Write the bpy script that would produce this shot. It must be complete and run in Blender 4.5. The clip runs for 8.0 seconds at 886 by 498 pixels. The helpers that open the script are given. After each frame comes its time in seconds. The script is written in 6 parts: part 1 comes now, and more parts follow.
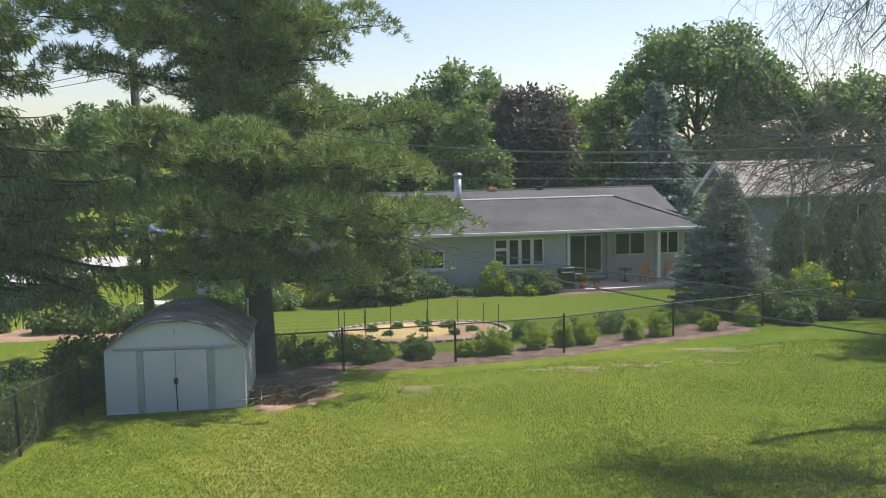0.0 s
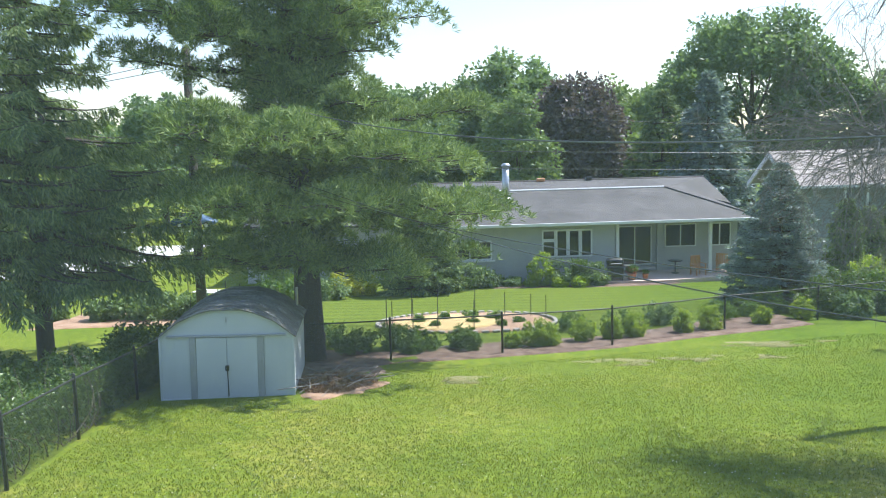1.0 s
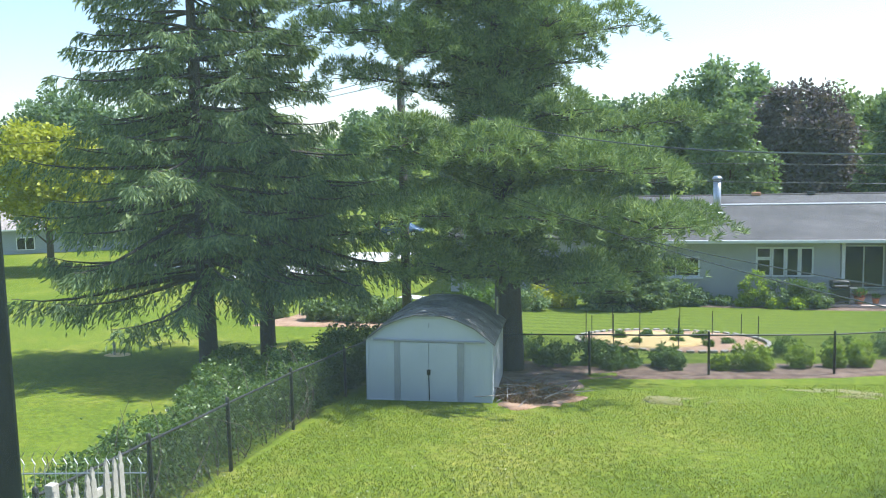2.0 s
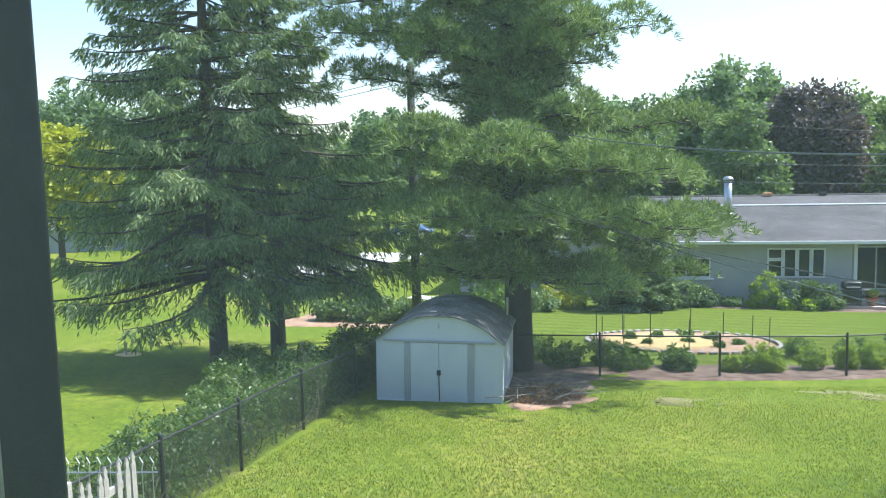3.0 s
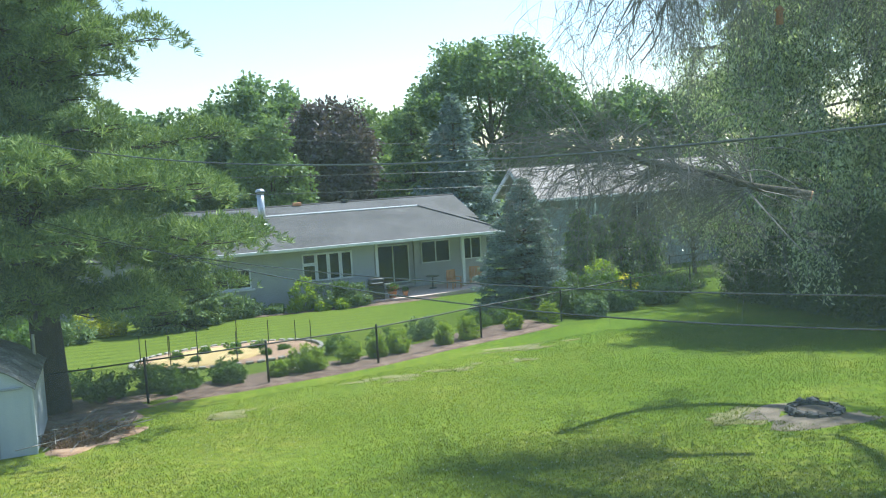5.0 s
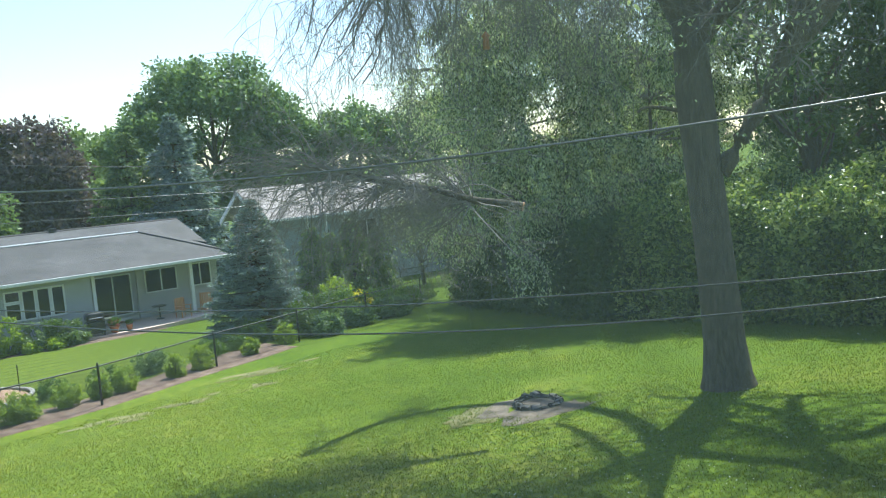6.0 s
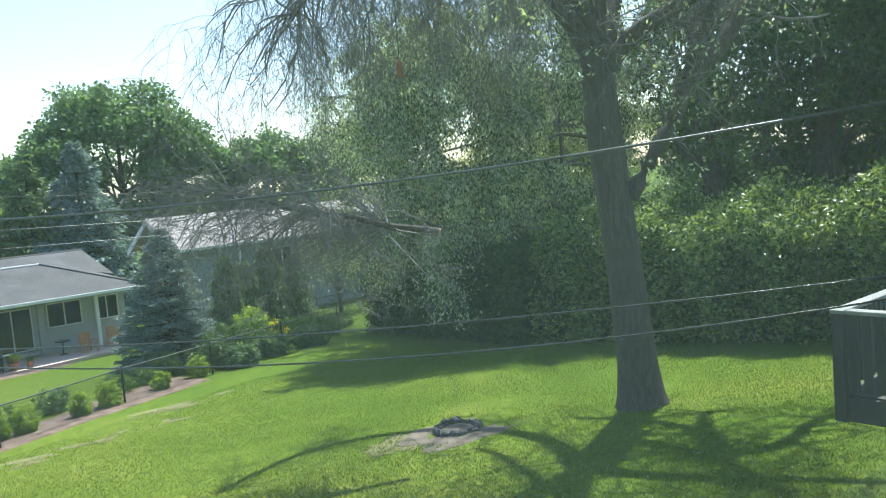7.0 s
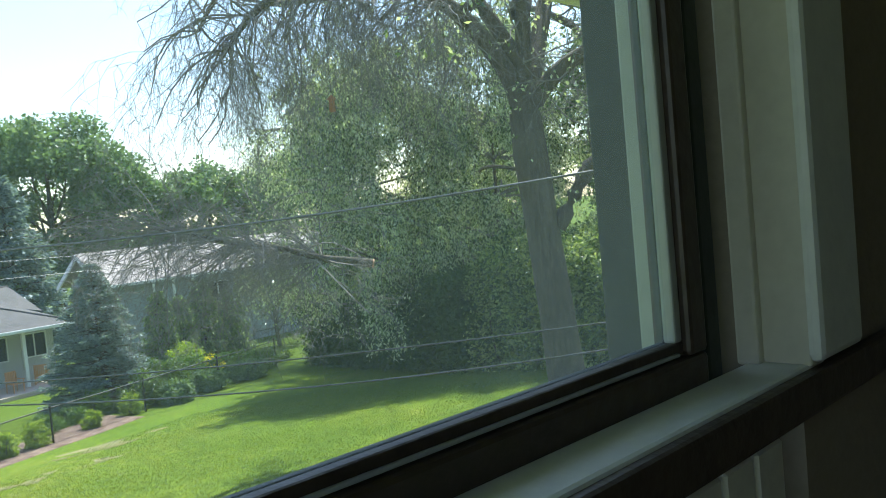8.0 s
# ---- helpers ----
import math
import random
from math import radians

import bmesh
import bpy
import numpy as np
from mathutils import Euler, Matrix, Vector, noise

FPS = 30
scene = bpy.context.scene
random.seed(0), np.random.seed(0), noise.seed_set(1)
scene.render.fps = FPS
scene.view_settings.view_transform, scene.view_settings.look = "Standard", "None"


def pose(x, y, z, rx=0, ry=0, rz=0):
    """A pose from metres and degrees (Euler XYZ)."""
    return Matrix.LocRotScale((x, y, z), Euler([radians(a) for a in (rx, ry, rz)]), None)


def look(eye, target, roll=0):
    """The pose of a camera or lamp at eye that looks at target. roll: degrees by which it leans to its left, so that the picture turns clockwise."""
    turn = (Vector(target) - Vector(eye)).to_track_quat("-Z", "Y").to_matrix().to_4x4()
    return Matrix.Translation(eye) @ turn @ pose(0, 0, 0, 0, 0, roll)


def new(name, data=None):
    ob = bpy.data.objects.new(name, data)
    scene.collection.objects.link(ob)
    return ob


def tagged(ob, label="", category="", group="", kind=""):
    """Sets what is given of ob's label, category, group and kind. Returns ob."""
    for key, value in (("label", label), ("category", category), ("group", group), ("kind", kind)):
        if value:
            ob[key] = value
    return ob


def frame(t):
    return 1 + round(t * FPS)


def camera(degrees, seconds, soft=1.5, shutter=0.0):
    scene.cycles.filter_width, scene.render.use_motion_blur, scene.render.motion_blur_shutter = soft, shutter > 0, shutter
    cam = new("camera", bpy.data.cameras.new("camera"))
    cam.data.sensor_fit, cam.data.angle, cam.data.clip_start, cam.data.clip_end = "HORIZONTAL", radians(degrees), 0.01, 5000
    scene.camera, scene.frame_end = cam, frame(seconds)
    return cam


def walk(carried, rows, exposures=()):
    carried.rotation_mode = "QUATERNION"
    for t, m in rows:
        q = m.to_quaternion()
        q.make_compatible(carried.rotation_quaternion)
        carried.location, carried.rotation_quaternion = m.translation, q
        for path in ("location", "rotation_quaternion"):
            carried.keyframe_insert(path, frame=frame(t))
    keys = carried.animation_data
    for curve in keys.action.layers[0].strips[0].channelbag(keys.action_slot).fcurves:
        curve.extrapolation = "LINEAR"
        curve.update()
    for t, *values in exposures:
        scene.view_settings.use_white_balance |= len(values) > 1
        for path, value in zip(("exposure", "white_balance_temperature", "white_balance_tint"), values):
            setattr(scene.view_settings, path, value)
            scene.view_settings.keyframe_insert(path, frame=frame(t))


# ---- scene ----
# camera -------------------------------------------------------------------
CAMROWS = [
    (0, 0, 0, -2.23, -6.70, 1.30),
    (0.5, 0, 0, -1.95, -7.61, 1.38),
    (1, 0, 0, 1.10, -7.28, 1.45),
    (1.5, 0, 0, 8.52, -6.52, 1.43),
    (2, 0, 0, 15.27, -6.12, 1.38),
    (2.2, -0.004, 0, 16.34, -6.06, 1.32),
    (3.3, -0.024, 0, 15.28, -6.08, 1.47),
    (3.5, -0.024, 0, 12.66, -6.05, 1.60),
    (4, 0, 0, -1.49, -6.14, 2.44),
    (4.5, 0, 0, -10.45, -6.27, 2.82),
    (4.7, 0, 0, -12.30, -6.31, 2.90),
    (5.8, 0, 0.05, -30.87, -6.31, 4.18),
    (6, 0, 0.053, -34.84, -6.25, 4.38),
    (6.5, 0, 0.06, -39.04, -5.70, 4.64),
    (7, 0, 0.064, -40.77, -4.87, 4.78),
    (7.5, 0, 0.042, -42.27, -3.83, 4.96),
    (7.8, -0.06, -0.13, -43.90, -3.37, 5.14),
    (8, -0.1, -0.263, -45.00, -3.07, 5.28),
]
cam = camera(57.0, 8.0, soft=1.0)
walk(cam, [(t, pose(ex, ey, 0, 90 + p, r, yw)) for t, ex, ey, yw, p, r in CAMROWS],
     exposures=[(0.0, 0.65, 6620, 30), (0.5, 0.99, 6220, 24), (1.0, 1.25, 6070, 23), (2.0, 1.25, 5920, 22), (3.5, 1.37, 5920, 21), (4.5, 1.17, 5870, 16), (6.0, 1.13, 5970, 14), (6.7, 1.19, 5970, 14), (7.5, 1.33, 6020, 15), (8.0, 1.39, 6020, 15)])

# light ---------------------------------------------------------------------
SUN_AZ, SUN_EL = math.atan2(0.87, 0.49), radians(58)
world = bpy.data.worlds.new("sky")
scene.world = world
world.use_nodes = True
wn = world.node_tree.nodes
sky = wn.new("ShaderNodeTexSky")
sky.sky_type, sky.sun_disc = "NISHITA", False
sky.sun_elevation, sky.sun_rotation = SUN_EL, SUN_AZ
sky.air_density, sky.dust_density, sky.ozone_density = 1.2, 0.9, 1.2
wn["Background"].inputs["Strength"].default_value = 0.13
world.node_tree.links.new(sky.outputs[0], wn["Background"].inputs["Color"])
sun_data = bpy.data.lights.new("sun", "SUN")
sun_data.energy, sun_data.angle, sun_data.color = 5.0, radians(0.53), (1.0, 0.95, 0.86)
sun = new("sun", sun_data)
sun.matrix_world = look((60, 36, 100), (60 - math.cos(SUN_EL) * math.sin(SUN_AZ), 36 - math.cos(SUN_EL) * math.cos(SUN_AZ), 100 - math.sin(SUN_EL)))

# helpers -------------------------------------------------------------------
rng = np.random.default_rng(7)


def gz(x, y):
    """Height of the ground."""
    return np.interp(y, [-60, 0, 22, 27, 31, 43, 48, 80, 200, 3000], [-3.4, -4.14, -6.12, -6.53, -6.81, -7.56, -7.64, -7.93, -8.4, -9.0])


class Geo:
    """Collects quads (and their corner points) for one mesh."""
    def __init__(self):
        self.v, self.f, self.n = [], [], 0

    def add(self, v, f):
        v, f = np.asarray(v, float).reshape(-1, 3), np.asarray(f, int).reshape(-1, 4)
        self.v.append(v)
        self.f.append(f + self.n)
        self.n += len(v)
        return self

    def box(self, c, s, rz=0.0, tilt=None):
        sx, sy, sz = (a / 2 for a in s)
        v = np.array([(x, y, z) for x in (-sx, sx) for y in (-sy, sy) for z in (-sz, sz)])
        m = Euler((0, 0, rz)).to_matrix() if tilt is None else tilt
        v = v @ np.array(m).T + np.array(c)
        return self.add(v, [(0, 1, 3, 2), (4, 6, 7, 5), (0, 4, 5, 1), (2, 3, 7, 6), (0, 2, 6, 4), (1, 5, 7, 3)])

    def tube(self, pts, radii, sides=6):
        pts = np.asarray(pts, float)
        n = len(pts)
        radii = np.broadcast_to(np.asarray(radii, float), (n,))
        d = np.gradient(pts, axis=0)
        d /= np.linalg.norm(d, axis=1)[:, None] + 1e-9
        ref = np.where(np.abs(d[:, 2:3]) > 0.85, np.array([[1.0, 0, 0]]), np.array([[0, 0, 1.0]]))
        a = np.cross(d, ref)
        a /= np.linalg.norm(a, axis=1)[:, None] + 1e-9
        b = np.cross(d, a)
        th = np.arange(sides) * 2 * np.pi / sides
        ring = a[:, None] * np.cos(th)[None, :, None] + b[:, None] * np.sin(th)[None, :, None]
        v = (pts[:, None] + ring * radii[:, None, None]).reshape(-1, 3)
        i = np.arange(n - 1)[:, None] * sides
        k = np.arange(sides)[None]
        k2 = (k + 1) % sides
        f = np.stack([i + k, i + k2, i + sides + k2, i + sides + k], -1).reshape(-1, 4)
        return self.add(v, f)

    def mesh(self, name, smooth=False):
        v, f = np.concatenate(self.v), np.concatenate(self.f)
        me = bpy.data.meshes.new(name)
        me.vertices.add(len(v))
        me.vertices.foreach_set("co", v.astype(np.float32).ravel())
        me.loops.add(len(f) * 4)
        me.loops.foreach_set("vertex_index", f.astype(np.int32).ravel())
        me.polygons.add(len(f))
        me.polygons.foreach_set("loop_start", np.arange(0, len(f) * 4, 4, dtype=np.int32))
        me.polygons.foreach_set("use_smooth", np.full(len(f), smooth))
        me.update()
        me.validate()
        return me


def thing(name, label, category, loc=(0, 0, 0), rz=0.0, group="", kind=""):
    ob = new(name)
    ob.empty_display_size = 0.2
    ob.matrix_world = Matrix.Translation(loc) @ Matrix.Rotation(rz, 4, "Z")
    return tagged(ob, label, category, group, kind)


def part(name, geo, material, parent=None, label="", smooth=False, m=None):
    """Links a Geo, bmesh or mesh as one mesh object under a thing or a part."""
    if isinstance(geo, Geo):
        me = geo.mesh(name, smooth)
    elif isinstance(geo, bmesh.types.BMesh):
        me = bpy.data.meshes.new(name)
        bmesh.ops.recalc_face_normals(geo, faces=geo.faces)
        geo.to_mesh(me)
        geo.free()
        if smooth:
            me.polygons.foreach_set("use_smooth", np.ones(len(me.polygons), bool))
    else:
        me = geo
    if material and not me.materials:
        me.materials.append(material)
    ob = new(name, me)
    if parent:
        ob.parent = parent
    if m is not None:
        ob.matrix_basis = m
    if label:
        ob["label"] = label
    return ob


def bevel_box(c, s, bevel=0.01, seg=2, bm=None):
    bm = bm or bmesh.new()
    new_v = bmesh.ops.create_cube(bm, size=1, matrix=Matrix.Translation(c) @ Matrix.Diagonal((*s, 1)))["verts"]
    edges = list({e for v in new_v for e in v.link_edges})
    if bevel:
        bmesh.ops.bevel(bm, geom=edges, offset=bevel, segments=seg, profile=0.5, affect="EDGES")
    return bm


def lathe(profile, sides=20, c=(0, 0, 0)):
    """A Geo turned about z from (radius, height) pairs."""
    th = np.arange(sides) * 2 * np.pi / sides
    v = np.array([(r * np.cos(a) + c[0], r * np.sin(a) + c[1], z + c[2]) for r, z in profile for a in th])
    f = [(i * sides + k, i * sides + (k + 1) % sides, (i + 1) * sides + (k + 1) % sides, (i + 1) * sides + k)
         for i in range(len(profile) - 1) for k in range(sides)]
    return Geo().add(v, f)


def unit(n):
    v = rng.normal(size=(n, 3))
    return v / np.linalg.norm(v, axis=1)[:, None]


def cards(geo, centres, axes, length, width, curl=0.0, up=0.0):
    """Adds one pointed leaf (a folded four-corner blade) at each centre along its axis."""
    c, a = np.asarray(centres), np.asarray(axes)
    n = len(c)
    a = a / (np.linalg.norm(a, axis=1)[:, None] + 1e-9)
    s = np.cross(a, rng.normal(size=(n, 3)) + np.array((0, 0, up * 2.5)))
    s /= np.linalg.norm(s, axis=1)[:, None] + 1e-9
    nrm = np.cross(a, s)
    ln = (length * rng.uniform(0.7, 1.25, n))[:, None]
    wd = (width * rng.uniform(0.7, 1.25, n))[:, None]
    base, tip = c, c + a * ln + nrm * ln * curl
    mid = c + a * ln * 0.5
    v = np.stack([base, mid + s * wd * 0.5, tip, mid - s * wd * 0.5], 1).reshape(-1, 3)
    return geo.add(v, np.arange(4 * n).reshape(n, 4))


# materials -----------------------------------------------------------------
def material(name):
    m = bpy.data.materials.new(name)
    m.use_nodes = True
    nt = m.node_tree
    return m, nt.nodes, nt.links, nt.nodes["Principled BSDF"]


def ramp(nodes, stops):
    r = nodes.new("ShaderNodeValToRGB")
    el = r.color_ramp.elements
    while len(el) < len(stops):
        el.new(0.5)
    for e, (p, c) in zip(el, stops):
        e.position, e.color = p, (*c, 1)
    return r


def surf(name, c1, c2, scale=2.0, fine=40.0, rough=0.8, bump=0.25, metal=0.0, c3=None, depth=0.02, lohi=(0.35, 0.65)):
    """A surface with two scales of colour change and a fine relief."""
    m, n, l, b = material(name)
    tc = n.new("ShaderNodeTexCoord")
    big, small = n.new("ShaderNodeTexNoise"), n.new("ShaderNodeTexNoise")
    big.inputs["Scale"].default_value, small.inputs["Scale"].default_value = scale, fine
    big.inputs["Detail"].default_value, small.inputs["Detail"].default_value = 5, 4
    for k in (big, small):
        l.new(tc.outputs["Object"], k.inputs["Vector"])
    stops = [(lohi[0], c1), (lohi[1], c2)] if c3 is None else [(lohi[0], c1), (0.5, c2), (lohi[1] + 0.08, c3)]
    r = ramp(n, stops)
    mix = n.new("ShaderNodeMath")
    mix.operation = "MULTIPLY_ADD"
    mix.inputs[1].default_value, mix.inputs[2].default_value = 0.45, 0.0
    l.new(small.outputs["Fac"], mix.inputs[0])
    add = n.new("ShaderNodeMath")
    add.operation = "MULTIPLY_ADD"
    add.inputs[1].default_value = 0.55
    l.new(big.outputs["Fac"], add.inputs[0])
    l.new(mix.outputs[0], add.inputs[2])
    l.new(add.outputs[0], r.inputs["Fac"])
    l.new(r.outputs["Color"], b.inputs["Base Color"])
    bp = n.new("ShaderNodeBump")
    bp.inputs["Strength"].default_value, bp.inputs["Distance"].default_value = bump, depth
    l.new(small.outputs["Fac"], bp.inputs["Height"])
    l.new(bp.outputs["Normal"], b.inputs["Normal"])
    b.inputs["Roughness"].default_value, b.inputs["Metallic"].default_value = rough, metal
    return m


def leafy(name, c1, c2, c3, through_light=0.4, rough=0.55, patch=0.6, gloss=0.3, stops=(0.15, 0.55, 0.9)):
    """Leaves: colour by leaf and by patch of the crown, and light that comes through."""
    m, n, l, b = material(name)
    g = n.new("ShaderNodeNewGeometry")
    tc = n.new("ShaderNodeTexCoord")
    no = n.new("ShaderNodeTexNoise")
    no.inputs["Scale"].default_value, no.inputs["Detail"].default_value = patch, 3
    l.new(tc.outputs["Object"], no.inputs["Vector"])
    ma = n.new("ShaderNodeMath")
    ma.operation = "MULTIPLY_ADD"
    ma.inputs[1].default_value = 0.55
    l.new(g.outputs["Random Per Island"], ma.inputs[0])
    mb = n.new("ShaderNodeMath")
    mb.operation = "MULTIPLY"
    mb.inputs[1].default_value = 0.55
    l.new(no.outputs["Fac"], mb.inputs[0])
    l.new(mb.outputs[0], ma.inputs[2])
    r = ramp(n, list(zip(stops, (c1, c2, c3))))
    l.new(ma.outputs[0], r.inputs["Fac"])
    l.new(r.outputs["Color"], b.inputs["Base Color"])
    b.inputs["Roughness"].default_value, b.inputs["Specular IOR Level"].default_value = rough, gloss
    tr = n.new("ShaderNodeBsdfTranslucent")
    mul = n.new("ShaderNodeMixRGB")
    mul.blend_type = "MULTIPLY"
    mul.inputs["Fac"].default_value = 1
    mul.inputs["Color2"].default_value = (1.25, 1.3, 0.6, 1)
    l.new(r.outputs["Color"], mul.inputs["Color1"])
    l.new(mul.outputs[0], tr.inputs["Color"])
    ms = n.new("ShaderNodeMixShader")
    ms.inputs["Fac"].default_value = through_light
    l.new(b.outputs[0], ms.inputs[1])
    l.new(tr.outputs[0], ms.inputs[2])
    l.new(ms.outputs[0], n["Material Output"].inputs["Surface"])
    return m


def lawn_material():
    m, n, l, b = material("lawn_grass")
    tc = n.new("ShaderNodeTexCoord")

    def noise_node(scale, detail=4, rough=0.6):
        k = n.new("ShaderNodeTexNoise")
        k.inputs["Scale"].default_value, k.inputs["Detail"].default_value, k.inputs["Roughness"].default_value = scale, detail, rough
        l.new(tc.outputs["Object"], k.inputs["Vector"])
        return k

    patch, mid, fine = noise_node(0.22, 4), noise_node(2.6, 6, 0.75), noise_node(9, 8, 0.8)
    r1 = ramp(n, [(0.34, (0.070, 0.116, 0.009)), (0.5, (0.110, 0.155, 0.014)), (0.64, (0.195, 0.202, 0.038))])
    add = n.new("ShaderNodeMath")
    add.operation = "MULTIPLY_ADD"
    add.inputs[1].default_value = 0.5
    hal = n.new("ShaderNodeMath")
    hal.operation = "MULTIPLY"
    hal.inputs[1].default_value = 0.5
    l.new(mid.outputs["Fac"], hal.inputs[0])
    l.new(patch.outputs["Fac"], add.inputs[0])
    l.new(hal.outputs[0], add.inputs[2])
    l.new(add.outputs[0], r1.inputs["Fac"])
    sep = n.new("ShaderNodeSeparateXYZ")
    l.new(tc.outputs["Object"], sep.inputs[0])
    line = n.new("ShaderNodeMath")
    line.operation = "MULTIPLY_ADD"
    line.inputs[1].default_value = -0.3
    l.new(sep.outputs["X"], line.inputs[0])
    l.new(sep.outputs["Y"], line.inputs[2])
    edge = n.new("ShaderNodeMapRange")
    edge.inputs["From Min"].default_value, edge.inputs["From Max"].default_value = 23.6, 24.6
    l.new(line.outputs[0], edge.inputs["Value"])
    side = n.new("ShaderNodeMapRange")
    side.inputs["From Min"].default_value, side.inputs["From Max"].default_value = -9.5, -8.5
    l.new(sep.outputs["X"], side.inputs["Value"])
    own = n.new("ShaderNodeMath")
    own.operation = "MULTIPLY"
    l.new(edge.outputs[0], own.inputs[0])
    l.new(side.outputs[0], own.inputs[1])
    stripe = n.new("ShaderNodeTexWave")
    stripe.bands_direction = "Y"
    stripe.inputs["Scale"].default_value, stripe.inputs["Distortion"].default_value, stripe.inputs["Detail"].default_value = 0.33, 2.0, 2
    l.new(tc.outputs["Object"], stripe.inputs["Vector"])
    r3 = ramp(n, [(0.2, (0.072, 0.108, 0.012)), (0.8, (0.108, 0.146, 0.018))])
    l.new(stripe.outputs["Fac"], r3.inputs["Fac"])
    both = n.new("ShaderNodeMixRGB")
    l.new(own.outputs[0], both.inputs["Fac"])
    l.new(r1.outputs[0], both.inputs["Color1"])
    l.new(r3.outputs[0], both.inputs["Color2"])
    # greener grass to the east, its colour also darkened for the tree's shade
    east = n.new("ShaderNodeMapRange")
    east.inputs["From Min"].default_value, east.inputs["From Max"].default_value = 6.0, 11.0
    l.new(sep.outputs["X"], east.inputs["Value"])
    shaded_east = n.new("ShaderNodeMixRGB")
    shaded_east.blend_type = "MULTIPLY"
    shaded_east.inputs["Color2"].default_value = (0.76, 0.88, 0.62, 1)
    l.new(east.outputs[0], shaded_east.inputs["Fac"])
    l.new(both.outputs[0], shaded_east.inputs["Color1"])
    r2 = ramp(n, [(0.36, (0.30, 0.34, 0.27)), (0.5, (0.98, 0.98, 0.92)), (0.64, (2.0, 1.85, 1.7))])
    l.new(fine.outputs["Fac"], r2.inputs["Fac"])
    mul = n.new("ShaderNodeMixRGB")
    mul.blend_type = "MULTIPLY"
    mul.inputs["Fac"].default_value = 0.85
    l.new(shaded_east.outputs[0], mul.inputs["Color1"])
    l.new(r2.outputs[0], mul.inputs["Color2"])
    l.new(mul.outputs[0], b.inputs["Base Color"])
    bp = n.new("ShaderNodeBump")
    bp.inputs["Strength"].default_value, bp.inputs["Distance"].default_value = 0.7, 0.03
    l.new(fine.outputs["Fac"], bp.inputs["Height"])
    l.new(bp.outputs["Normal"], b.inputs["Normal"])
    b.inputs["Roughness"].default_value, b.inputs["Specular IOR Level"].default_value = 0.92, 0.08
    return m


def shingle_material(name, c1, c2, row=0.14):
    m, n, l, b = material(name)
    tc = n.new("ShaderNodeTexCoord")
    br = n.new("ShaderNodeTexBrick")
    br.inputs["Scale"].default_value = 1.0
    br.inputs["Brick Width"].default_value, br.inputs["Row Height"].default_value = 0.32, row
    br.inputs["Mortar Size"].default_value = 0.012
    br.inputs["Color1"].default_value, br.inputs["Color2"].default_value = (*c1, 1), (*c2, 1)
    br.inputs["Mortar"].default_value = (c1[0] * 0.45, c1[1] * 0.45, c1[2] * 0.45, 1)
    l.new(tc.outputs["UV"], br.inputs["Vector"])
    no = n.new("ShaderNodeTexNoise")
    no.inputs["Scale"].default_value, no.inputs["Detail"].default_value = 0.6, 6
    l.new(tc.outputs["Object"], no.inputs["Vector"])
    r = ramp(n, [(0.3, (0.72, 0.72, 0.72)), (0.7, (1.2, 1.2, 1.2))])
    l.new(no.outputs["Fac"], r.inputs["Fac"])
    mul = n.new("ShaderNodeMixRGB")
    mul.blend_type = "MULTIPLY"
    mul.inputs["Fac"].default_value = 1
    l.new(br.outputs["Color"], mul.inputs["Color1"])
    l.new(r.outputs[0], mul.inputs["Color2"])
    l.new(mul.outputs[0], b.inputs["Base Color"])
    bp = n.new("ShaderNodeBump")
    bp.inputs["Strength"].default_value, bp.inputs["Distance"].default_value = 0.6, 0.02
    l.new(br.outputs["Fac"], bp.inputs["Height"])
    bp.invert = True
    l.new(bp.outputs["Normal"], b.inputs["Normal"])
    b.inputs["Roughness"].default_value = 0.85
    return m


def bark_material(name, c1, c2, scale=6.0):
    m, n, l, b = material(name)
    tc = n.new("ShaderNodeTexCoord")
    mp = n.new("ShaderNodeMapping")
    mp.inputs["Scale"].default_value = (1, 1, 0.18)
    l.new(tc.outputs["Object"], mp.inputs["Vector"])
    no = n.new("ShaderNodeTexNoise")
    no.inputs["Scale"].default_value, no.inputs["Detail"].default_value, no.inputs["Roughness"].default_value = scale * 3, 6, 0.7
    l.new(mp.outputs[0], no.inputs["Vector"])
    r = ramp(n, [(0.35, c1), (0.65, c2)])
    l.new(no.outputs["Fac"], r.inputs["Fac"])
    l.new(r.outputs[0], b.inputs["Base Color"])
    bp = n.new("ShaderNodeBump")
    bp.inputs["Strength"].default_value, bp.inputs["Distance"].default_value = 0.9, 0.04
    l.new(no.outputs["Fac"], bp.inputs["Height"])
    l.new(bp.outputs["Normal"], b.inputs["Normal"])
    b.inputs["Roughness"].default_value = 0.9
    return m


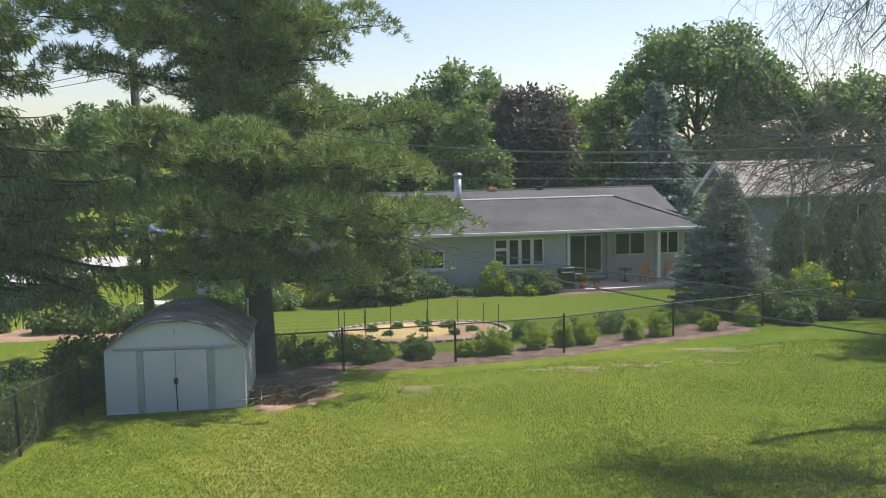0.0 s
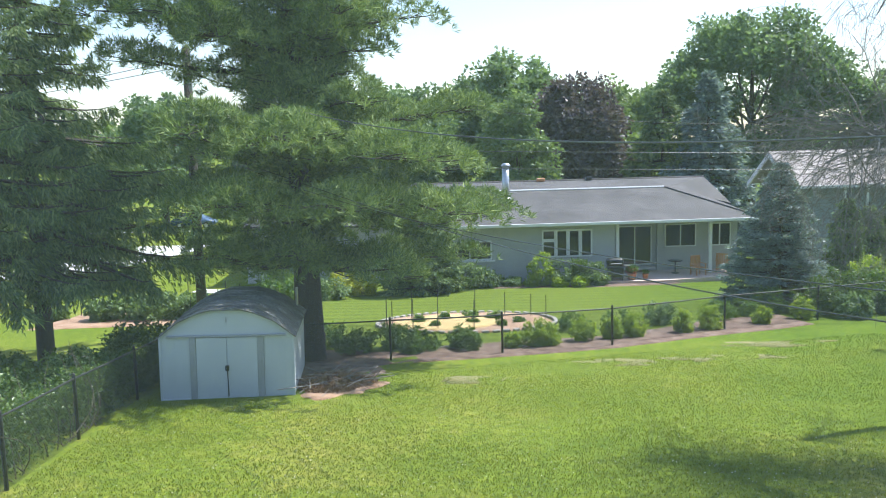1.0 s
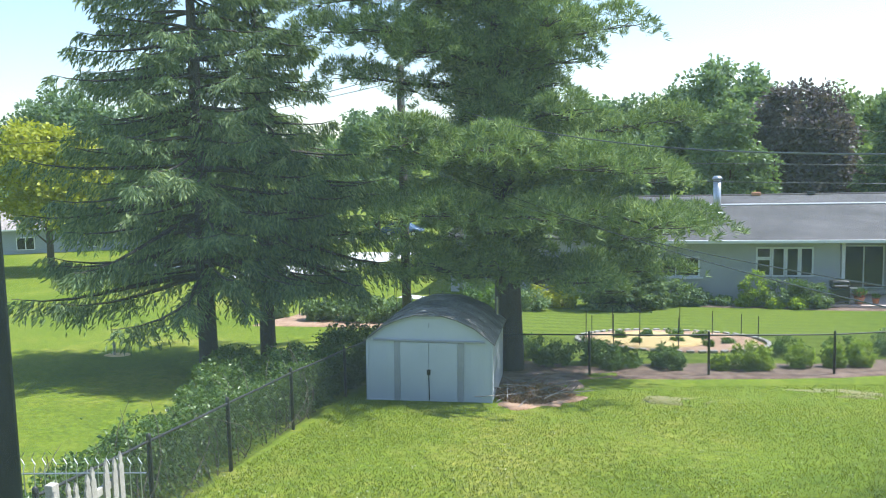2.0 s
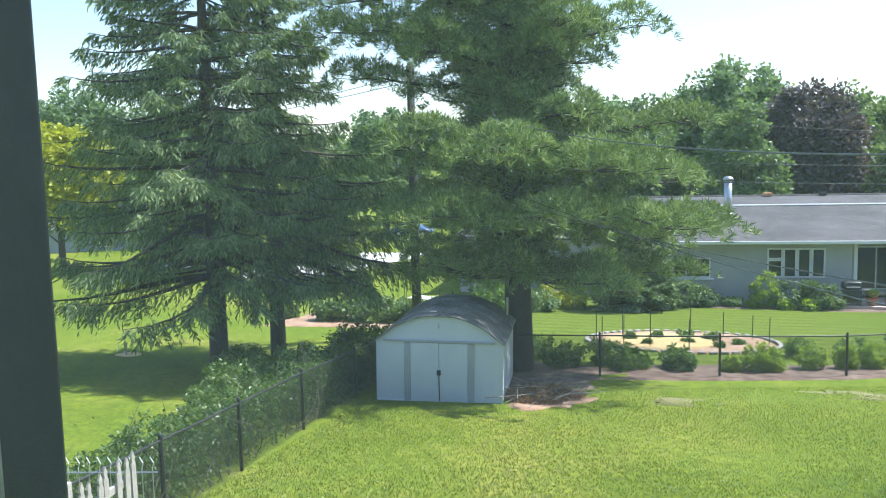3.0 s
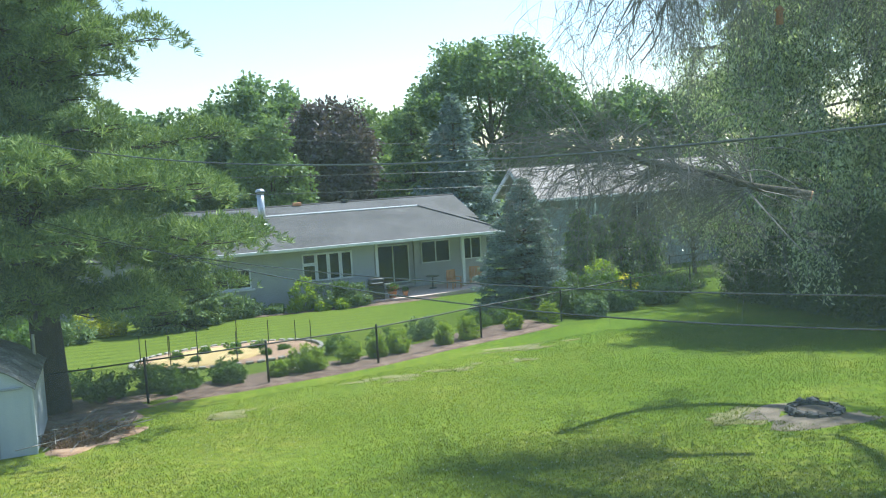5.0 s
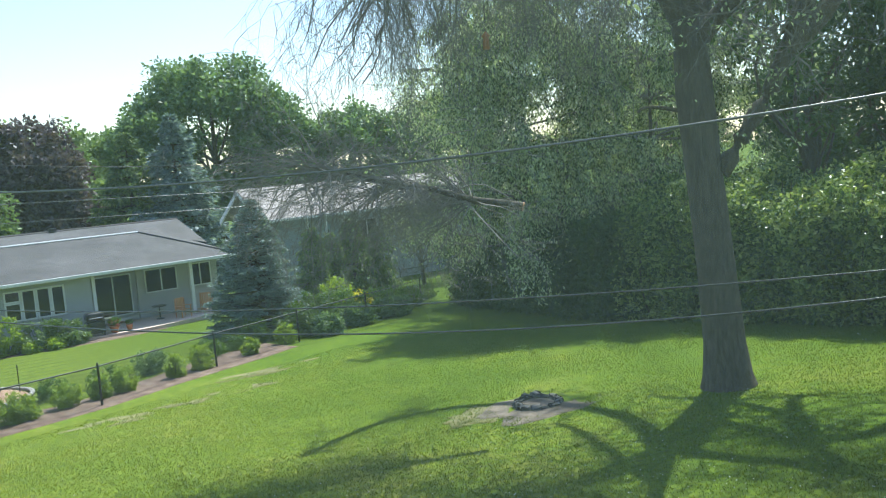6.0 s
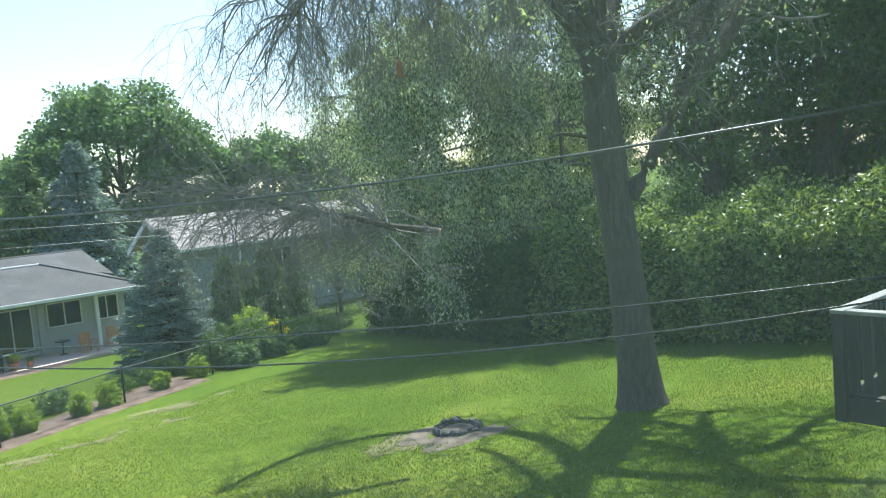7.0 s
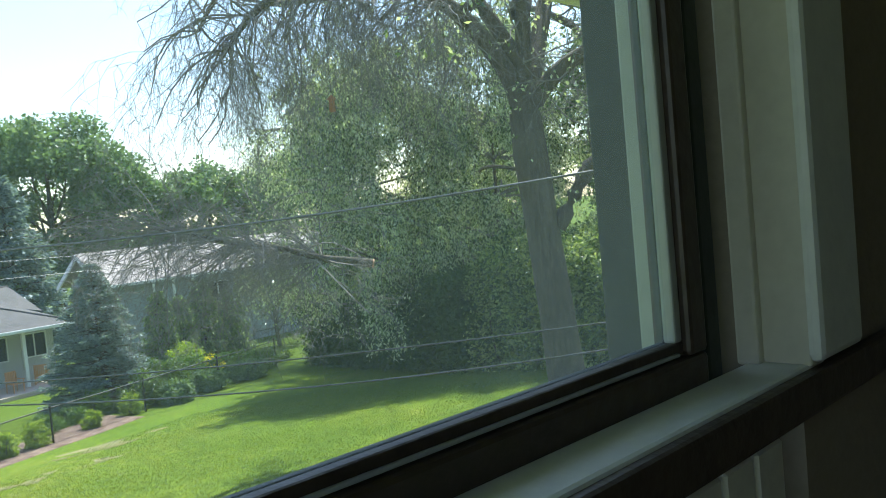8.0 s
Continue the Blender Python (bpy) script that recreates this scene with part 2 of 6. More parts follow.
def glass_material(name, dusty=0.0):
    """Clear glass: mostly straight through, a mirror at glancing angles, dust on it where given."""
    m, n, l, b = material(name)
    n.remove(b)
    tr, gl = n.new("ShaderNodeBsdfTransparent"), n.new("ShaderNodeBsdfGlossy")
    gl.inputs["Roughness"].default_value = 0.01
    tr.inputs["Color"].default_value = (0.93, 0.97, 0.95, 1)
    lw = n.new("ShaderNodeLayerWeight")
    lw.inputs["Blend"].default_value = 0.5
    pw = n.new("ShaderNodeMath")
    pw.operation = "POWER"
    pw.inputs[1].default_value = 5.0
    l.new(lw.outputs["Facing"], pw.inputs[0])
    fr = n.new("ShaderNodeMath")
    fr.operation = "MULTIPLY_ADD"
    fr.inputs[1].default_value, fr.inputs[2].default_value = 0.9, 0.04
    l.new(pw.outputs[0], fr.inputs[0])
    mx = n.new("ShaderNodeMixShader")
    l.new(fr.outputs[0], mx.inputs["Fac"])
    l.new(tr.outputs[0], mx.inputs[1])
    l.new(gl.outputs[0], mx.inputs[2])
    last = mx
    if dusty:
        tl = n.new("ShaderNodeBsdfTranslucent")
        tl.inputs["Color"].default_value = (0.86, 0.95, 0.9, 1)
        tc = n.new("ShaderNodeTexCoord")
        no = n.new("ShaderNodeTexNoise")
        no.inputs["Scale"].default_value, no.inputs["Detail"].default_value = 4.0, 5
        l.new(tc.outputs["Object"], no.inputs["Vector"])
        mr = n.new("ShaderNodeMapRange")
        mr.inputs["From Min"].default_value, mr.inputs["From Max"].default_value = 0.3, 0.7
        mr.inputs["To Min"].default_value, mr.inputs["To Max"].default_value = dusty * 0.8, dusty * 1.2
        l.new(no.outputs["Fac"], mr.inputs["Value"])
        m2 = n.new("ShaderNodeMixShader")
        l.new(mr.outputs[0], m2.inputs["Fac"])
        l.new(mx.outputs[0], m2.inputs[1])
        l.new(tl.outputs[0], m2.inputs[2])
        last = m2
    l.new(last.outputs[0], n["Material Output"].inputs["Surface"])
    return m


def dark_glass(name):
    m, n, l, b = material(name)
    b.inputs["Base Color"].default_value = (0.015, 0.02, 0.02, 1)
    b.inputs["Roughness"].default_value = 0.05
    return m


M_LAWN = lawn_material()
M_PINE = leafy("pine_needles", (0.055, 0.098, 0.042), (0.165, 0.245, 0.085), (0.380, 0.460, 0.170), 0.2, 0.6, 0.9, 0.12)
M_SPRUCE = leafy("spruce_needles", (0.045, 0.082, 0.045), (0.135, 0.205, 0.090), (0.330, 0.400, 0.175), 0.3, 0.6, 0.8, 0.15)
# blue needles, lightened further to carry distance haze in the colour
M_BLUE = leafy("hazed_blue_spruce_needles", (0.085, 0.130, 0.138), (0.175, 0.240, 0.256), (0.350, 0.425, 0.440), 0.3, 0.5, 0.9)
# leaf colours paled and blued to stand in for distance haze
M_OAK = leafy("hazed_broad_leaves", (0.066, 0.124, 0.058), (0.128, 0.202, 0.112), (0.210, 0.288, 0.168), 0.45, 0.5, 0.35)
M_DEEP = leafy("deep_green_leaves", (0.025, 0.060, 0.018), (0.055, 0.110, 0.030), (0.110, 0.175, 0.050), 0.25, 0.5, 0.35)
M_PALE = leafy("pale_broad_leaves", (0.080, 0.140, 0.060), (0.150, 0.225, 0.092), (0.230, 0.305, 0.135), 0.35, 0.45, 0.5)
M_PURPLE = leafy("purple_leaves", (0.050, 0.042, 0.052), (0.095, 0.072, 0.090), (0.150, 0.120, 0.138), 0.3, 0.45, 0.5)
M_LIME = leafy("lime_yellow_leaves", (0.200, 0.240, 0.020), (0.330, 0.360, 0.030), (0.480, 0.480, 0.060), 0.4, 0.5, 0.6)
M_BUSH = leafy("bush_leaves", (0.045, 0.100, 0.022), (0.090, 0.170, 0.035), (0.180, 0.270, 0.060), 0.4, 0.5, 1.5)
M_SPIREA = leafy("bright_shrub_leaves", (0.140, 0.220, 0.028), (0.240, 0.340, 0.048), (0.400, 0.480, 0.090), 0.55, 0.5, 2.0)
M_GOLD = leafy("yellow_flowers", (0.450, 0.380, 0.010), (0.620, 0.540, 0.020), (0.750, 0.680, 0.060), 0.3, 0.6, 2.0)
# dark tones stand in for the hedge's shaded face, the palest for sun sparkle
M_HEDGE = leafy("hedge_leaves_lit_and_shaded", (0.032, 0.074, 0.018), (0.110, 0.180, 0.040), (0.400, 0.470, 0.170), 0.3, 0.35, 1.6, 0.35, (0.32, 0.52, 0.75))
# ramp jumps from shade-dark leaves to painted near-white glints
M_ASH = leafy("thin_tree_leaves_with_glints", (0.050, 0.092, 0.036), (0.240, 0.320, 0.150), (0.600, 0.650, 0.440), 0.38, 0.22, 1.6, 0.8, (0.36, 0.50, 0.68))
M_VINE = leafy("vine_leaves", (0.040, 0.085, 0.022), (0.085, 0.150, 0.036), (0.180, 0.245, 0.072), 0.35, 0.35, 1.2)
M_BLADE = leafy("grass_blades", (0.072, 0.120, 0.008), (0.130, 0.172, 0.012), (0.255, 0.255, 0.040), 0.45, 0.8, 4.0, 0.05)
M_CLOVER = surf("white_clover", (0.62, 0.60, 0.50), (0.75, 0.73, 0.64), 3, 40, 0.9, 0.0)
# greener blades with some of the big tree's shade in their colour
M_BLADE_SHADED = leafy("shade_toned_grass_blades", (0.052, 0.104, 0.006), (0.094, 0.150, 0.010), (0.200, 0.212, 0.026), 0.45, 0.8, 4.0, 0.05)
M_FLOWER = leafy("pink_red_petals", (0.350, 0.050, 0.040), (0.500, 0.120, 0.080), (0.600, 0.350, 0.300), 0.3, 0.6, 3.0)
M_BARK = bark_material("grey_brown_bark", (0.052, 0.044, 0.031), (0.132, 0.114, 0.082))
M_PBARK = bark_material("dark_conifer_bark", (0.032, 0.027, 0.022), (0.085, 0.070, 0.058))
M_TWIG = surf("dry_twig_bark", (0.130, 0.115, 0.100), (0.260, 0.240, 0.215), 3, 30, 0.85, 0.2)
M_CUT = surf("fresh_cut_wood", (0.420, 0.210, 0.110), (0.560, 0.320, 0.180), 6, 40, 0.8, 0.2)
# pole wood coloured darker to stand in for the pine's shade on it
M_POLE = bark_material("weathered_pole_wood", (0.040, 0.034, 0.029), (0.095, 0.080, 0.066), 8)
M_LITTER = leafy("dry_brown_needles", (0.110, 0.055, 0.030), (0.220, 0.125, 0.070), (0.380, 0.260, 0.160), 0.15, 0.8, 2.5)
M_SHED = surf("faded_white_painted_steel", (0.440, 0.490, 0.520), (0.560, 0.600, 0.620), 1.2, 18, 0.45, 0.05, lohi=(0.3, 0.7))
M_SHEDTRIM = surf("grey_painted_steel", (0.270, 0.290, 0.300), (0.370, 0.390, 0.400), 2, 20, 0.5, 0.05)
M_SHEDROOF = surf("worn_mossy_roof_steel", (0.075, 0.080, 0.070), (0.150, 0.150, 0.135), 2.0, 14, 0.7, 0.5, c3=(0.420, 0.420, 0.400))
M_BLACK = surf("black_coated_steel", (0.012, 0.013, 0.013), (0.030, 0.032, 0.032), 3, 30, 0.5, 0.1)
M_WIRE = surf("dark_wire", (0.025, 0.027, 0.028), (0.055, 0.058, 0.060), 3, 30, 0.45, 0.0, 0.3)
M_LOWCABLE = surf("aged_cable", (0.050, 0.052, 0.052), (0.100, 0.102, 0.102), 2, 20, 0.25, 0.0, 0.5)
M_CABLE = surf("weathered_cable", (0.070, 0.073, 0.073), (0.150, 0.155, 0.155), 2, 20, 0.35, 0.0, 0.4)
M_DARKCABLE = surf("black_cable", (0.016, 0.017, 0.018), (0.035, 0.036, 0.038), 2, 20, 0.5, 0.0)
M_PICKET = surf("weathered_grey_cedar", (0.260, 0.240, 0.205), (0.450, 0.420, 0.370), 4, 50, 0.85, 0.4)
M_MULCH = surf("reddish_bark_mulch", (0.060, 0.036, 0.027), (0.165, 0.105, 0.077), 3, 22, 0.95, 1.0, c3=(0.320, 0.250, 0.195), depth=0.05)
M_STRAW = surf("yellow_straw", (0.430, 0.300, 0.110), (0.620, 0.470, 0.220), 4, 30, 0.95, 1.0, depth=0.04)
M_SOIL = surf("bare_red_soil", (0.190, 0.105, 0.060), (0.340, 0.210, 0.130), 2, 20, 0.95, 0.8, c3=(0.440, 0.320, 0.220), depth=0.04)
M_ASHPIT = surf("ash_and_char", (0.060, 0.050, 0.038), (0.150, 0.120, 0.085), 2.5, 22, 0.95, 0.8, c3=(0.270, 0.220, 0.170), depth=0.04)
M_STONE = surf("grey_field_stone", (0.060, 0.058, 0.054), (0.150, 0.145, 0.135), 6, 40, 0.85, 0.5)
M_STONEEDGE = surf("pale_edging_stone", (0.220, 0.210, 0.190), (0.360, 0.345, 0.315), 6, 40, 0.9, 0.4)
M_WALL = surf("grey_painted_brick", (0.400, 0.410, 0.400), (0.480, 0.490, 0.475), 1.5, 18, 0.85, 0.35)
M_WALL2 = surf("blue_grey_siding", (0.270, 0.310, 0.340), (0.340, 0.380, 0.410), 1.0, 20, 0.7, 0.1)
M_WHITE = surf("white_trim_paint", (0.720, 0.720, 0.700), (0.830, 0.830, 0.810), 2, 25, 0.5, 0.05)
M_ROOF = shingle_material("grey_asphalt_shingle", (0.068, 0.066, 0.066), (0.104, 0.100, 0.098))
M_ROOF2 = shingle_material("tan_asphalt_shingle", (0.330, 0.290, 0.265), (0.420, 0.375, 0.345))
M_METAL = surf("galvanised_steel", (0.420, 0.430, 0.440), (0.580, 0.590, 0.600), 4, 30, 0.35, 0.05, 0.8)
M_GLASS_DARK = dark_glass("house_window_glass")
M_PATIO = surf("pink_concrete", (0.520, 0.400, 0.340), (0.620, 0.490, 0.420), 1.5, 25, 0.9, 0.15)
M_CONC = surf("pale_concrete", (0.400, 0.390, 0.370), (0.520, 0.510, 0.485), 0.8, 15, 0.9, 0.15)
M_ASPHALT = surf("grey_asphalt", (0.075, 0.075, 0.078), (0.120, 0.120, 0.122), 0.5, 25, 0.9, 0.2)
M_TERRA = surf("terracotta", (0.330, 0.140, 0.075), (0.440, 0.210, 0.120), 5, 40, 0.8, 0.15)
M_CHAIR = surf("orange_stained_wood", (0.480, 0.215, 0.090), (0.600, 0.300, 0.140), 5, 40, 0.6, 0.15)
M_GRILL = surf("dark_enamel", (0.018, 0.019, 0.021), (0.040, 0.041, 0.044), 4, 30, 0.3, 0.05)
M_SILL = surf("pale_green_sill_paint", (0.560, 0.590, 0.520), (0.650, 0.680, 0.600), 3, 40, 0.45, 0.08)
M_DARKWOOD = surf("dark_brown_window_wood", (0.035, 0.026, 0.018), (0.075, 0.056, 0.040), 4, 40, 0.45, 0.15)
M_INWALL = surf("brown_wall_paint", (0.210, 0.180, 0.125), (0.260, 0.225, 0.160), 2, 60, 0.8, 0.1)
M_PANEL = surf("cream_board_paint", (0.480, 0.470, 0.360), (0.560, 0.550, 0.430), 3, 50, 0.6, 0.1)
M_FLOORIN = surf("oak_floor_boards", (0.190, 0.110, 0.055), (0.300, 0.185, 0.100), 3, 40, 0.4, 0.1)
M_VINYL = surf("pale_window_vinyl", (0.330, 0.360, 0.310), (0.400, 0.430, 0.370), 3, 40, 0.4, 0.05)
M_GASKET = surf("dark_green_weather_strip", (0.020, 0.028, 0.022), (0.040, 0.052, 0.042), 4, 40, 0.6, 0.1)
M_DECK = surf("dark_stained_deck_wood", (0.026, 0.030, 0.026), (0.055, 0.060, 0.052), 4, 40, 0.7, 0.3)
M_DECKCAP = surf("pale_deck_rail_wood", (0.230, 0.240, 0.220), (0.340, 0.350, 0.320), 4, 40, 0.7, 0.2)
M_PANE = glass_material("dusty_window_glass", 0.052)

# ground --------------------------------------------------------------------
def ground_sheet():
    xs = np.unique(np.concatenate([np.linspace(-1500, -60, 12), np.linspace(-60, 60, 161), np.linspace(60, 1500, 12)]))
    ys = np.unique(np.concatenate([np.linspace(-400, -10, 6), np.linspace(-10, 60, 141), np.linspace(60, 3000, 30)]))
    X, Y = np.meshgrid(xs, ys)
    Z = gz(X, Y)
    near = (np.abs(X) < 60) & (Y > 1) & (Y < 60)
    bumps = np.array([noise.noise(Vector((x * 0.35, y * 0.35, 0))) for x, y in zip(X.ravel(), Y.ravel())]).reshape(X.shape)
    Z = Z + np.where(near, bumps * 0.035, 0)
    nx, ny = len(xs), len(ys)
    i = (np.arange(ny - 1)[:, None] * nx + np.arange(nx - 1)[None]).ravel()
    g = Geo().add(np.stack([X, Y, Z], -1), np.stack([i, i + 1, i + nx + 1, i + nx], 1))
    ob = part("ground", g, M_LAWN, smooth=True)
    return tagged(ob, "mown green lawn with paler dry patches", "lawn", kind="structure")


ground_sheet()


def bed(name, outline, mat_, label, lift=0.035, category="garden bed", grid=0.35, kind="structure"):
    """A low uneven bed of loose material inside an outline on the ground."""
    o = np.array(outline, float)
    x0, y0, x1, y1 = *o.min(0), *o.max(0)
    xs, ys = np.arange(x0, x1 + grid, grid), np.arange(y0, y1 + grid, grid)
    c = o.mean(0)
    bm = bmesh.new()
    ring = [bm.verts.new((p[0], p[1], float(gz(*p)) - 0.03)) for p in o]
    inner = [bm.verts.new((*(c + (p - c) * 0.96), float(gz(*(c + (p - c) * 0.96))) + lift)) for p in o]
    for k in range(len(o)):
        k2 = (k + 1) % len(o)
        bm.faces.new((ring[k], ring[k2], inner[k2], inner[k]))
    f = bm.faces.new(inner)
    bmesh.ops.triangulate(bm, faces=[f])
    for _ in range(3):
        long = [e for e in bm.edges if e.calc_length() > grid * 2]
        if long:
            bmesh.ops.subdivide_edges(bm, edges=long, cuts=1)
    bmesh.ops.triangulate(bm, faces=bm.faces)
    for v in bm.verts:
        if v.co.z > float(gz(v.co.x, v.co.y)) - 0.02:
            v.co.z = float(gz(v.co.x, v.co.y)) + lift + 0.04 * noise.noise(v.co * 1.3)
    ob = part(name, bm, mat_, smooth=True)
    return tagged(ob, label, category, kind=kind)


def blob_outline(cx, cy, rx, ry, n=40, rough=0.12, rot=0.0):
    out = []
    for k in range(n):
        a = 2 * math.pi * k / n
        r = 1 + rough * noise.noise(Vector((math.cos(a) * 1.7 + cx, math.sin(a) * 1.7 + cy, 3)))
        x, y = rx * r * math.cos(a), ry * r * math.sin(a)
        out.append((cx + x * math.cos(rot) - y * math.sin(rot), cy + x * math.sin(rot) + y * math.cos(rot)))
    return out


# fence line points
FENCE = [(-6.6, 22.3), (-5.4, 22.55), (-2.12, 23.2), (1.17, 23.9), (4.64, 24.95), (9.0, 27.7), (13.0, 29.6), (17.2, 31.6), (21.4, 33.6), (25.8, 35.6)]
LEFTF = [(-7.9, 21.9), (-7.75, 18.6), (-7.55, 15.2), (-7.25, 12.15), (-7.0, 9.6), (-6.75, 7.2)]
front = [(-1.6, 22.6), (1.2, 23.5), (4.7, 24.5), (9.0, 26.9), (12.6, 28.6)]
back = [(12.3, 31.2), (8.6, 29.6), (5.2, 27.0), (1.2, 26.0), (-1.6, 25.2)]
bed("mulch_bed", [*front, *back], M_MULCH, "strip of reddish bark mulch under shrubs along the fence")
bed("round_bed", blob_outline(0.2, 30.7, 3.3, 2.5, rough=0.05), M_SOIL, "round garden bed of soil with a pale stone edge", 0.05)
bed("straw", blob_outline(-0.7, 30.5, 2.1, 1.9, rough=0.2), M_STRAW, "yellow straw spread over a round garden bed", 0.10, "straw", kind="stuff")
bed("vegetable_bed", [(-17.2, 31.0), (-9.8, 31.8), (-9.6, 35.6), (-16.8, 36.2)], M_SOIL, "bare reddish soil of a vegetable bed", 0.05)
bed("bare_soil", blob_outline(-2.9, 19.5, 0.85, 1.25, rough=0.6, rot=-0.5), M_SOIL, "patch of bare reddish soil beside the shed", 0.02, "bare patch")
bed("ash_ring_ground", blob_outline(10.9, 12.9, 1.35, 1.0, rough=0.55), M_ASHPIT, "grey ash and bare earth round the fire pit", 0.012, "ash patch")
bed("shed_ground", blob_outline(-5.6, 23.0, 4.2, 2.6, rough=0.35), M_MULCH, "dark needle litter under the pine tree", 0.02, "needle litter")
bed("foundation_bed", [(1.5, 41.9), (8.6, 41.5), (11.6, 42.4), (11.4, 43.8), (1.5, 43.6)], M_MULCH, "mulch bed along the foot of the house", 0.04)
for bx, by, rx, ry in ((4.2, 22.2, 1.2, 0.55), (7.2, 22.6, 1.6, 0.5), (0.2, 20.2, 0.9, 0.5), (9.6, 24.8, 1.8, 0.5), (9.7, 13.5, 0.8, 0.6)):
    bed("dry_patch", blob_outline(bx, by, rx, ry, rough=0.6), surf("dry_grass_patch", (0.120, 0.135, 0.030), (0.215, 0.185, 0.080), 3, 24, 0.95, 0.8) if bx == 4.2 else bpy.data.materials["dry_grass_patch"],
        "dry brownish patch in the lawn", 0.004, "dry patch")


def slab(name, pts, mat_, label, category, lift=0.05, kind="structure"):
    bm = bmesh.new()
    top = [bm.verts.new((x, y, float(gz(x, y)) + lift)) for x, y in pts]
    low = [bm.verts.new((x, y, float(gz(x, y)) - 0.2)) for x, y in pts]
    bm.faces.new(top)
    for k in range(len(pts)):
        k2 = (k + 1) % len(pts)
        bm.faces.new((low[k], low[k2], top[k2], top[k]))
    return tagged(part(name, bm, mat_), label, category, kind=kind)


slab("driveway", [(-29.5, 49), (-23.5, 52), (-21, 62), (-19, 79.3), (-25, 79.3), (-27, 66), (-30.5, 58)], M_CONC, "pale concrete driveway", "driveway", 0.03)
slab("road", [(-120, 80), (60, 80), (60, 92), (-120, 92)], M_ASPHALT, "grey asphalt street", "road", 0.02)
slab("kerb", [(-120, 79.4), (60, 79.4), (60, 79.97), (-120, 79.97)], M_CONC, "pale concrete street kerb", "kerb", 0.12)
slab("garden_path", [(-9.4, 40.6), (-14.6, 43.0), (-14.4, 44.2), (-9.2, 41.6)], M_CONC, "pale garden path beside the vegetable bed", "path", 0.03)

# neighbour's house -----------------------------------------------------------
HRZ = radians(4)
HU, HV = np.array((math.cos(HRZ), math.sin(HRZ))), np.array((-math.sin(HRZ), math.cos(HRZ)))
HO = HV * 43.6


def face_uv(bm):
    uv = bm.loops.layers.uv.new("uv")
    for f in bm.faces:
        n = f.normal
        a = Vector((-n.y, n.x, 0))
        a = a.normalized() if a.length > 1e-4 else Vector((1, 0, 0))
        b = n.cross(a)
        for lp in f.loops:
            lp[uv].uv = (lp.vert.co.dot(a), lp.vert.co.dot(b))


def roof_part(name, polys, mat_, parent, label="", thick=0.12):
    """Sloping roof planes with their thickness."""
    bm = bmesh.new()
    for poly in polys:
        top = [bm.verts.new(p) for p in poly]
        low = [bm.verts.new((p[0], p[1], p[2] - thick)) for p in poly]
        bm.faces.new(top)
        bm.faces.new(low[::-1])
        for k in range(len(poly)):
            k2 = (k + 1) % len(poly)
            bm.faces.new((low[k], low[k2], top[k2], top[k]))
    bmesh.ops.recalc_face_normals(bm, faces=bm.faces)
    face_uv(bm)
    me = bpy.data.meshes.new(name)
    bm.to_mesh(me)
    bm.free()
    return part(name, me, mat_, parent, label)


def window_unit(parent, x0, x1, z0, z1, y, splits=1, fr=0.07, name="window"):
    """A window: frame bars, sill and one dark pane to each opening, on the wall plane y of its house."""
    w = new(name)
    w.parent = parent
    w.location = (0, y, 0)
    g = Geo()
    for zc in (z0 + fr / 2, z1 - fr / 2):
        g.box(((x0 + x1) / 2, -0.03, zc), (x1 - x0, 0.09, fr))
    for k in range(splits + 1):
        xc = x0 + fr / 2 + (x1 - x0 - fr) * k / splits
        g.box((xc, -0.03, (z0 + z1) / 2), (fr, 0.088, z1 - z0 - 2 * fr))
    part("window_frame", g, M_WHITE, w)
    for k in range(splits):
        a = x0 + fr + (x1 - x0 - fr) * k / splits
        b = x0 + (x1 - x0 - fr) * (k + 1) / splits
        part("pane", Geo().box(((a + b) / 2, 0.0, (z0 + z1) / 2), (b - a, 0.02, z1 - z0 - 2 * fr)), M_GLASS_DARK, w)
    return w


